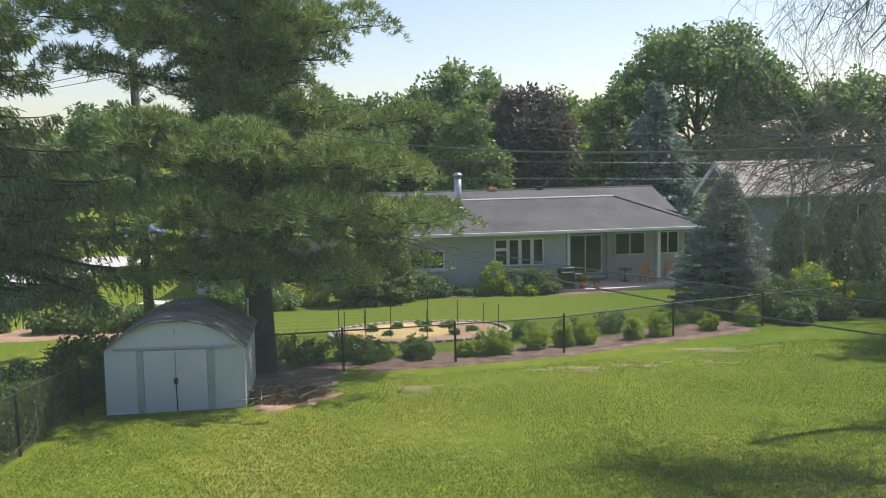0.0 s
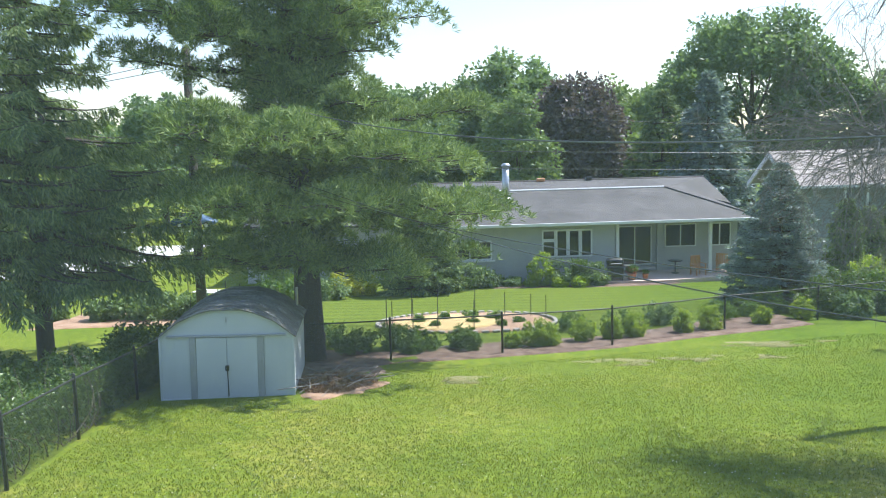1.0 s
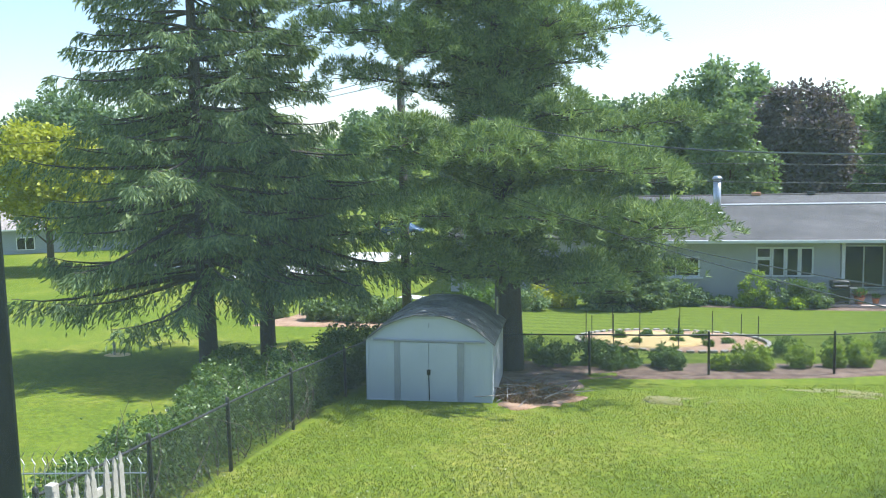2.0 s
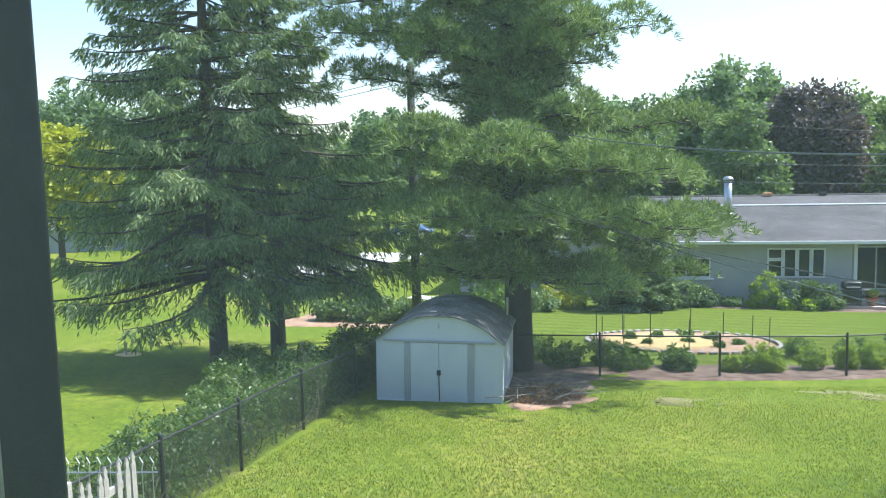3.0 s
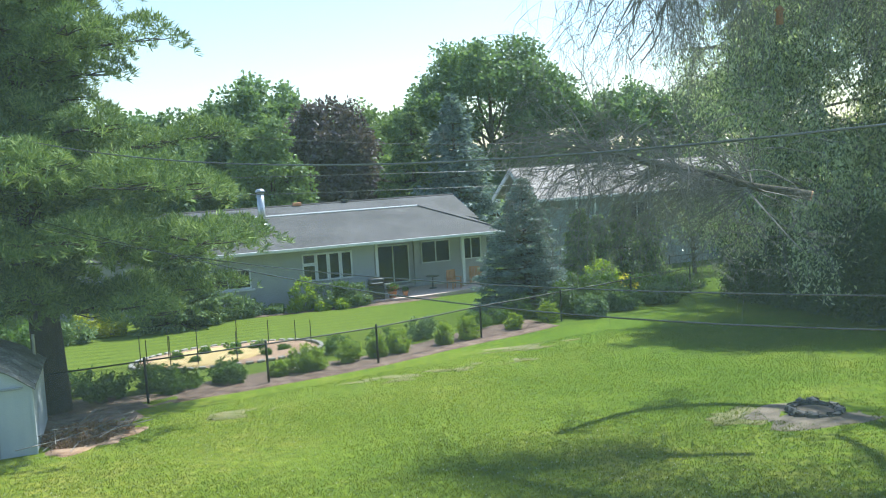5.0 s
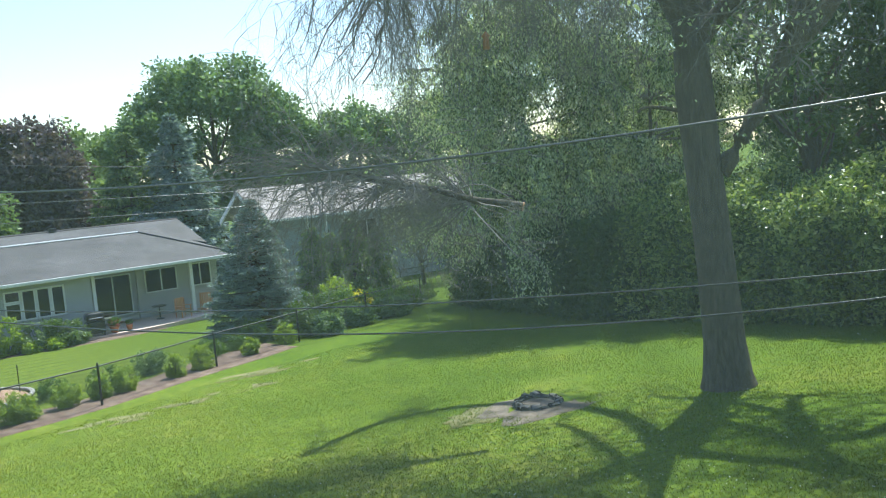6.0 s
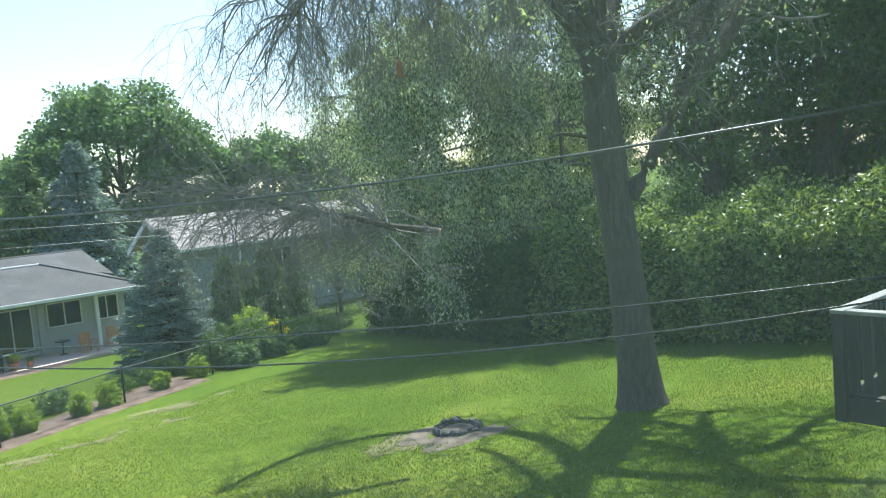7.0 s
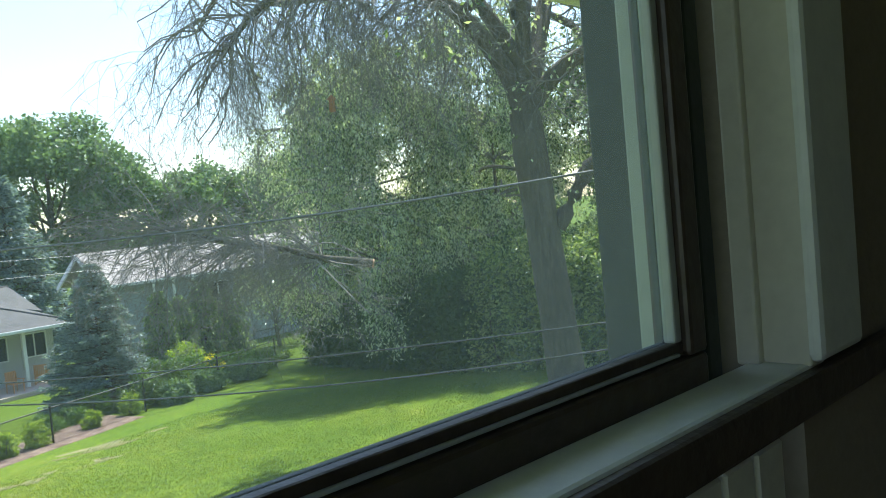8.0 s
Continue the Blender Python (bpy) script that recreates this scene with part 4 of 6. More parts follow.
for z0, z1, z2, r in ((0.05, -0.25, -0.75, 0.013), (-0.5, -0.88, -1.35, 0.013)):
    cable([(-9.4, 29.2, z0), (0.6, 29.9, z1), (5.5, 30.2, (z1 + z2) / 2 + 0.05), (11.3, 30.6, z2 + 0.15), (30.0, 31.8, z2 - 0.1)], r, M_CABLE, "grey overhead cable along the back gardens")
cable([(-9.4, 29.2, 3.3), (-4, 29.5, 2.0), (6, 30.2, 0.7), (30, 31.8, 0.6)], 0.01, M_DARKCABLE, "dark overhead cable along the back gardens")
for dz in (0.0, 0.28):
    cable([(-9.5, 29.1, 3.0 + dz), (-13.7, 30.0, 2.45 + dz * 0.7), (-40, 36, 1.6)], 0.012, M_DARKCABLE, "dark overhead cable going off past the spruces")
cable([(-9.55, 29.0, 2.6), (-9.9, 29.4, -2.0), (-10.15, 29.7, -6.7)], 0.008, M_DARKCABLE, "steel stay wire from the pole to the ground")


def grass():
    """Blades of the mown lawn where it lies nearest, thinning with distance, and white clover heads."""
    n = 340000
    r = 7.5 + 22 * rng.uniform(size=n)
    az = np.radians(rng.uniform(-45, 76, n))
    x, y = r * np.sin(az), r * np.cos(az)
    left = np.interp(y, [7.2, 22], [-6.9, -7.7])
    keep = (x > left) & (x < 20.5) & (y < 22.0 + np.maximum(x, -2) * 0.33) & ~((x > -7.3) & (x < -3.6) & (y > 18.3))
    keep &= np.hypot(x - 10.95, (y - 12.95)) > 1.0
    x, y = x[keep], y[keep]
    m = len(x)
    c = np.stack([x, y, gz(x, y) - 0.005], 1)
    ax = rng.normal(size=(m, 3)) * 0.55 + np.array((0, 0, 1.0))
    ax[:, 2] = np.abs(ax[:, 2])
    # blades from about x = 8 take the greener, shade-darkened colour
    shaded_east = x + rng.normal(size=m) * 1.6 > 8.0
    for pick, mat, label in ((~shaded_east, M_BLADE, "short mown grass blades of the lawn"), (shaded_east, M_BLADE_SHADED, "greener mown grass blades under the big tree, darkened for its shade")):
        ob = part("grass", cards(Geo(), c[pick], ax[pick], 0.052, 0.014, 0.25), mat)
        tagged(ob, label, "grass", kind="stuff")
    k = 8000
    pick = rng.integers(0, m, k)
    c = c[pick] + np.array((0, 0, 0.055))
    ob = part("clover", cards(Geo(), c, unit(k), 0.018, 0.018, 0.2), M_CLOVER)
    tagged(ob, "white clover heads scattered in the lawn", "clover", kind="stuff")


grass()
brush_pile()

# trees -------------------------------------------------------------------------
def crown_geo(blobs, clumps, per, length, width, flat=0.75, hang=0.0, skirt=False):
    """Leaves in many uneven clumps over a set of ellipsoids (centre, radii)."""
    g = Geo()
    vol = np.array([b[3] * b[4] * b[5] for b in blobs]) ** 0.7
    for b, share in zip(blobs, vol / vol.sum()):
        n = max(6, int(clumps * share))
        d = unit(n)
        if not skirt:
            d[:, 2] = np.where(d[:, 2] < -0.35, -d[:, 2] * 0.6, d[:, 2])
        rad = rng.uniform(0.55, 1.08, n) ** 0.6
        R = np.array(b[3:6])
        c = np.array(b[:3]) + d * rad[:, None] * R
        cr = R.mean() * rng.uniform(0.14, 0.3, n)
        cc = np.repeat(c, per, 0)
        rr = np.repeat(cr, per)
        off = unit(n * per) * (rng.uniform(0, 1, n * per) ** 0.45)[:, None]
        p = cc + off * rr[:, None] * np.array((1, 1, flat))
        ax = unit(n * per) + off * 0.8 + np.array((0, 0, -hang))
        cards(g, p, ax, length, width, 0.15, 0.55)
    return g


def limb_pts(a, b, n=6, bend=0.12):
    a, b = np.array(a, float), np.array(b, float)
    t = np.linspace(0, 1, n)[:, None]
    L = np.linalg.norm(b - a)
    w = rng.normal(size=3) * bend * L
    p = a + (b - a) * t + np.sin(t * math.pi) * w
    return p


def broad_tree(name, label, base, blobs, clumps, per, length, width, leaf_m, trunk_r=0.3, group="", category="tree", hang=0.0, flat=0.75):
    x, y = base
    z0 = float(gz(x, y))
    t = thing(name, label, category, (0, 0, 0), 0, group)
    topz = max(b[2] + b[5] * 0.3 for b in blobs)
    mid = np.array(blobs[0][:3])
    pts = limb_pts((x, y, z0 - 0.2), (mid[0], mid[1], topz), 9, 0.02)
    part("trunk", Geo().tube(pts, np.linspace(trunk_r * 1.25, trunk_r * 0.2, 9), 10), M_BARK, t, smooth=True)
    g = Geo()
    for b in blobs:
        for d in unit(7):
            d[2] = abs(d[2]) * 0.6
            s = pts[rng.integers(2, 6)]
            e = np.array(b[:3]) + d * np.array(b[3:6]) * 0.75
            g.tube(limb_pts(s, e, 6), np.linspace(trunk_r * 0.35, 0.02, 6), 6)
    part("limbs", g, M_BARK, t, smooth=True)
    part("crown", crown_geo(blobs, clumps, per, length, width, flat, hang), leaf_m, t)
    return t


def conifer(name, label, base, height, radius, leaf_m, trunk_r, z_low=0.8, whorls=26, per=6, sprigs=26, needle=(0.22, 0.05), droop=0.25, hang=0.0, power=0.85, group="", reach=None, per_sprig=7):
    """Spruce: whorls of drooping branches with side sprigs; hang makes the sprigs pendulous."""
    x, y = base
    z0 = float(gz(x, y))
    t = thing(name, label, "tree", (0, 0, 0), 0, group)
    part("trunk", Geo().tube([(x, y, z0 - 0.2), (x + 0.03, y, z0 + height * 0.4), (x, y + 0.03, z0 + height * 0.98)], [trunk_r, trunk_r * 0.65, 0.03], 12), M_PBARK, t, smooth=True)
    wood, needles = Geo(), Geo()
    for k in range(whorls):
        q = k / (whorls - 1)
        zb = z0 + z_low + (height - z_low - 0.25) * q
        for j in range(per):
            az = rng.uniform(0, 2 * math.pi)
            L = radius * (1 - q) ** power * rng.uniform(0.7, 1.12) + 0.12
            if reach:
                L *= reach(az, zb)
            s = np.linspace(0, 1, 8)
            rise = rng.normal() * 0.08
            pz = zb + L * ((0.12 + rise) * s - droop * s ** 1.5 * 1.4 + droop * 0.75 * s ** 3.5)
            wob = rng.normal() * 0.25
            px = x + np.cos(az + wob * s) * L * s
            py = y + np.sin(az + wob * s) * L * s
            p = np.stack([px, py, pz], 1)
            wood.tube(p, np.linspace(0.018 * L + 0.01, 0.006, 8), 4)
            n = max(4, int(sprigs * L / radius))
            ss = rng.uniform(0.12, 1.0, n) ** 0.75
            c = np.stack([np.interp(ss, s, p[:, i]) for i in range(3)], 1)
            side = rng.choice([-1, 1], n) * rng.uniform(0.2, 1.0, n)
            tl = (0.16 + 0.34 * L * (1 - ss * 0.72)) * rng.uniform(0.5, 1.1, n) * 0.75
            dirx, diry = np.cos(az), np.sin(az)
            d = np.stack([dirx * 0.75 - diry * side, diry * 0.75 + dirx * side, np.full(n, -0.12) - hang * rng.uniform(0.6, 2.0, n)], 1)
            d /= np.linalg.norm(d, axis=1)[:, None]
            u = np.linspace(0.0, 1, per_sprig)
            pc = c[:, None] + d[:, None] * (tl[:, None] * u)[:, :, None]
            pc[:, :, 2] -= hang * 0.5 * (tl[:, None] * u ** 2)
            m = n * per_sprig
            pc = pc.reshape(-1, 3) + rng.normal(size=(m, 3)) * 0.02
            ax = np.repeat(d, per_sprig, 0) + rng.normal(size=(m, 3)) * 0.4 - np.array((0, 0, hang * 0.5))
            cards(needles, pc, ax, needle[0], needle[1], 0.1, 0.5)
    part("branches", wood, M_PBARK, t)
    part("needles", needles, leaf_m, t)
    return t


def white_pine():
    """Old white pine: bare lower trunk, long level branches in separate tiers that carry pads of needles."""
    x, y = -4.55, 23.7
    z0 = float(gz(x, y))
    t = thing("pine_tree", "tall white pine with layered pads of long needles", "tree")
    pts = np.array([(x, y, z0 - 0.2), (x - 0.02, y, z0 + 3), (x - 0.08, y, -1.0), (x - 0.15, y - 0.1, 3), (x - 0.2, y, 8), (x - 0.2, y, 12.5)])
    part("trunk", Geo().tube(pts, [0.46, 0.37, 0.32, 0.27, 0.18, 0.04], 14), M_PBARK, t, smooth=True)
    wood, tufts = Geo(), Geo()

    def pad(c, r, along, dense):
        """A cushion of needle tufts on fan-shaped twigs: lit top, ragged rim, open underside."""
        k = int(dense * r * r) + 14
        a = rng.uniform(0, 2 * math.pi, k)
        q = np.sqrt(rng.uniform(0, 1, k)) * (1 + 0.2 * np.sin(a * 4 + c[0] * 3) + 0.14 * np.sin(a * 9 + c[2]))
        lx, ly = np.cos(a) * q * r * 1.25, np.sin(a) * q * r * 0.85
        px, py = lx * math.cos(along) - ly * math.sin(along), lx * math.sin(along) + ly * math.cos(along)
        lump = np.array([noise.noise(Vector((u * 1.9 + c[0], v * 1.9 + c[1], c[2]))) for u, v in zip(px, py)])
        pz = 0.62 * r * (1 - np.minimum(q, 1.2) ** 2) * np.where(rng.uniform(size=k) < 0.75, 1.0, rng.uniform(0.1, 0.9, k)) + 0.26 * lump - 0.12
        p = np.stack([px, py, pz], 1)
        n = 15
        p = np.repeat(p, n, 0) + rng.normal(size=(k * n, 3)) * 0.035
        out = np.stack([px / r * 0.7, py / r * 0.7, 0.55 * np.ones(k)], 1)
        ax = np.repeat(out, n, 0) + unit(k * n) * 0.95
        cards(tufts, p + np.array(c), ax, 0.23, 0.032, 0.0, 0.5)
        for q_ in range(5):
            b = along + rng.normal() * 0.9
            e = np.array(c) + np.array((math.cos(b) * r, math.sin(b) * r, 0.02))
            wood.tube(limb_pts(c - np.array((0, 0, 0.08)), e, 4, 0.08), [0.02, 0.015, 0.011, 0.006], 4)

    # height, reach west, east, south and north, pad radius, branches
    tiers = [(-3.0, 3.5, 5.4, 3.2, 3.2, 0.95, 9), (-1.45, 3.2, 6.6, 5.0, 3.0, 1.15, 11), (0.05, 3.2, 5.2, 5.8, 3.0, 1.2, 13), (0.85, 1.9, 5.2, 1.5, 2.4, 0.95, 7),
             (1.85, 2.0, 1.8, 1.4, 2.0, 0.85, 6), (2.65, 5.6, 2.6, 1.5, 2.4, 0.95, 6), (3.55, 6.8, 3.9, 1.6, 2.4, 1.05, 8), (4.65, 6.4, 2.6, 1.7, 2.4, 1.05, 8),
             (6.1, 4.8, 2.4, 1.8, 2.4, 1.0, 7), (7.6, 3.8, 2.2, 1.8, 2.2, 0.9, 6), (9.0, 2.8, 2.0, 1.8, 2.0, 0.8, 6), (10.3, 1.9, 1.7, 1.6, 1.6, 0.7, 5), (11.5, 1.1, 1.1, 1.1, 1.1, 0.5, 4)]
    for zb, west, east, south, north, pr, n in tiers:
        dense = (118 if zb > 1.5 else 88) if zb < 5.5 else 24
        for j in range(n):
            az = 2 * math.pi * (j + rng.uniform(-0.16, 0.16)) / n
            cx, sy = math.cos(az), math.sin(az)
            w = abs(cx) ** 1.6
            reach = ((east if cx > 0 else west) * w + (north if sy > 0 else south) * (1 - w)) * rng.uniform(0.92, 1.05)
            z = zb + rng.normal() * 0.16
            tip = np.array((x - 0.1 + cx * (reach - pr * 0.8), y + sy * (reach - pr * 0.8), z + 0.05 * reach - 0.14 * max(cx, 0) * reach * (zb < 0.5)))
            p = limb_pts((x - 0.1, y, z - 0.25), tip, 8, 0.04)
            wood.tube(p, np.linspace(0.018 * reach + 0.03, 0.014, 8), 6)
            steps = max(2, int(reach / 1.05))
            for m_ in range(steps):
                f = 1.0 - 0.68 * m_ / max(1, steps - 1)
                c = np.array([np.interp(f * 7, np.arange(8), p[:, i]) for i in range(3)])
                side = (m_ % 2 * 2 - 1) * (0.55 if m_ else 0.0)
                c = c + np.array((-sy, cx, 0)) * side * pr + np.array((0, 0, rng.normal() * 0.1))
                pad(c, pr * (1.0 if m_ == 0 else rng.uniform(0.6, 0.9)), az + side * 0.6, dense)
    # shaded inner twigs round the trunk
    k = 15000
    zz = rng.uniform(-3.4, 6.5, k)
    rad = np.interp(zz, [-3.4, 0, 5, 6.5], [0.9, 1.4, 1.5, 1.0]) * np.sqrt(rng.uniform(0.03, 1, k))
    a = rng.uniform(0, 2 * math.pi, k)
    cc = np.stack([x - 0.1 + np.cos(a) * rad, y + np.sin(a) * rad, zz], 1)
    cards(tufts, cc, unit(k) + np.stack([np.cos(a), np.sin(a), 0.2 * np.ones(k)], 1), 0.3, 0.06, 0.0, 0.3)
    part("branches", wood, M_PBARK, t, smooth=True)
    part("needles", tufts, M_PINE, t)


white_pine()
conifer("spruce_tree", "tall Norway spruce with drooping branches and a bare lower trunk", (-13.75, 22.1), 17.5, 4.6, M_SPRUCE, 0.30, 2.8, 32, 7, 80, (0.21, 0.052), 0.26, 0.42, 0.75, "spruces by the fence", lambda a, z: 1.0 + 0.28 * max(0, -math.cos(a)), 8)
conifer("spruce_tree", "Norway spruce with drooping branches beside its neighbour", (-12.8, 24.2), 14.5, 3.8, M_SPRUCE, 0.27, 3.3, 26, 6, 76, (0.21, 0.052), 0.28, 0.5, 0.7, "spruces by the fence", lambda a, z: 1.0 + 0.42 * max(0, math.cos(a)) * (z < 0.8), 8)
conifer("blue_spruce", "young blue spruce beside the patio", (13.1, 33.6), 6.1, 2.35, M_BLUE, 0.12, 0.15, 34, 13, 36, (0.15, 0.055), 0.12, 0.0, 0.8)
conifer("blue_spruce", "large blue spruce behind the houses", (18.2, 60.5), 12.6, 4.3, M_BLUE, 0.3, 0.6, 30, 12, 20, (0.42, 0.17), 0.15, 0.1, 0.75)
conifer("spruce_tree", "dark spruce behind the houses", (15.4, 62.5), 11.6, 4.2, M_SPRUCE, 0.3, 0.6, 28, 11, 19, (0.44, 0.17), 0.18, 0.2, 0.75)
for x, y, hh, r in ((17.6, 37.4, 4.6, 1.0), (19.0, 38.2, 4.2, 0.9), (20.6, 38.8, 4.8, 1.1), (22.4, 39.2, 4.2, 1.0)):
    conifer("evergreen_tree", "narrow dark evergreen before the gabled house", (x, y), hh, r, M_SPRUCE, 0.1, 0.2, 24, 9, 12, (0.22, 0.08), 0.3, 0.5, 0.5, "evergreens before the gabled house")

broad_tree("tree", "round dark green tree far across the street", (-32, 88), [(-32, 88, 0.5, 4.6, 4.6, 5.2), (-32, 87, -3.5, 4.8, 4.4, 3.6)], 240, 90, 0.55, 0.36, M_OAK, 0.35, "far trees")
broad_tree("tree", "tall green tree behind the house", (5.2, 76), [(5.2, 76, 2.6, 4.6, 4.2, 5.6), (0.8, 77, 0.6, 3.4, 3.4, 5.2), (9.0, 78, 1.0, 2.8, 3, 4.5), (3, 75, -3.2, 5.5, 3, 3.6)], 380, 90, 0.46, 0.30, M_OAK, 0.4, "far trees")
broad_tree("tree", "pale green pointed tree behind the house", (4.2, 60), [(4.2, 60, -1.6, 2.5, 2.3, 4.9), (4.4, 60, -4.0, 3.0, 2.6, 3.4)], 200, 90, 0.28, 0.22, M_PALE, 0.2, "far trees")
broad_tree("tree", "dark purple-leaved maple behind the house", (9.6, 67), [(9.6, 67, 0.6, 3.6, 3.4, 4.4), (10.4, 66, -2.6, 3.6, 3.2, 3.6), (8.6, 65.5, -4.6, 3, 2.6, 2.4)], 320, 90, 0.36, 0.28, M_PURPLE, 0.3, "far trees")
broad_tree("tree", "big broad green tree behind the houses", (27.5, 78), [(27.5, 78, 4.9, 7.2, 6.0, 6.6), (21.5, 77, 2.4, 4.0, 4.2, 5.0), (33.8, 77, 1.6, 5.0, 4.5, 5.4), (24, 75, -3.0, 5.5, 3.5, 4.0), (32, 74, -3.2, 6, 3.5, 4.0)], 620, 95, 0.46, 0.30, M_OAK, 0.5, "far trees")
broad_tree("tree", "light green tree between darker ones", (13.6, 72), [(13.6, 72, -1.8, 2.8, 2.6, 4.6), (16.5, 84, 0.5, 4.4, 3, 5.5), (13, 70, -4.2, 3.2, 2.4, 2.6)], 260, 85, 0.38, 0.28, M_PALE, 0.25, "far trees")
broad_tree("tree", "green tree behind the pine", (-4.5, 72), [(-4.5, 72, -0.5, 4.4, 4, 5.6), (-10.5, 74, -1.0, 4.4, 4, 5.0), (-7, 71, -4.4, 6, 3, 3)], 320, 85, 0.46, 0.32, M_OAK, 0.35, "far trees")
broad_tree("tree", "green tree behind the gabled house", (41, 74), [(41, 74, 0.8, 6.0, 4.5, 5.6), (48, 70, 0.4, 5.4, 4.5, 5.6), (44, 68, -4, 7, 3.5, 3.5)], 320, 85, 0.5, 0.34, M_OAK, 0.4, "far trees")
broad_tree("tree", "lime-yellow tree beyond the far lawn", (-46, 52.5), [(-46, 52.5, -0.2, 4.2, 4.0, 3.6), (-45, 52, -3.4, 3.6, 3, 2.6)], 240, 80, 0.4, 0.30, M_LIME, 0.25, "far trees")
broad_tree("tree", "dark green tree beyond the far lawn", (-61, 73), [(-61, 73, 3.0, 6.5, 4.5, 5.6), (-52, 76, 1.6, 6.0, 4.2, 5.6), (-68, 68, -1.0, 7, 4.5, 6.5), (-55, 72, -3.5, 9, 4, 4)], 420, 80, 0.5, 0.34, M_OAK, 0.35, "far trees")
broad_tree("tree", "green tree between the spruces and the street", (-36, 58), [(-36, 58, -1.0, 3.8, 3.4, 4.2), (-30, 66, -1.5, 3.2, 3, 4.0)], 180, 80, 0.36, 0.26, M_PALE, 0.25, "far trees")
broad_tree("tree", "dark green trees along the street", (-22, 100), [(-22, 100, -2.0, 7.0, 4, 6.0), (-10, 102, -2.0, 7.0, 4, 6.0), (-40, 104, -2.0, 8.0, 4, 6.0)], 260, 80, 0.6, 0.40, M_OAK, 0.35, "far trees")
broad_tree("small_tree", "small round ornamental tree by the far lawn", (26.8, 41.5), [(26.4, 41.3, -4.2, 2.1, 1.9, 1.5), (28.3, 42, -4.0, 1.6, 1.5, 1.3)], 90, 70, 0.16, 0.11, M_ASH, 0.12)


def grow(wood, tips, p, d, L, r, depth, gravity, spread, split=3, steps=5, wander=0.18):
    """Branches that fork until they are thin twigs; tips gathers the ends for leaves."""
    pts = [np.array(p, float)]
    d = np.array(d, float)
    steps = steps if depth else 4
    for k in range(steps):
        d = d + rng.normal(size=3) * wander + np.array((0, 0, gravity))
        d = d / np.linalg.norm(d)
        pts.append(pts[-1] + d * L / steps)
    pts = np.array(pts)
    rr = np.linspace(r, r * 0.45, steps + 1)
    wood.tube(pts, rr, 5 if r > 0.02 else 3)
    tips.append(pts)
    if depth == 0:
        return
    for k in range(split + 1):
        i = rng.integers(1, steps + 1)
        nd = d * 0.7 + rng.normal(size=3) * spread
        grow(wood, tips, pts[i], nd / np.linalg.norm(nd), L * rng.uniform(0.45, 0.75), max(rr[i] * 0.55, 0.0042), depth - 1, gravity * 1.15, spread, split, steps, wander)


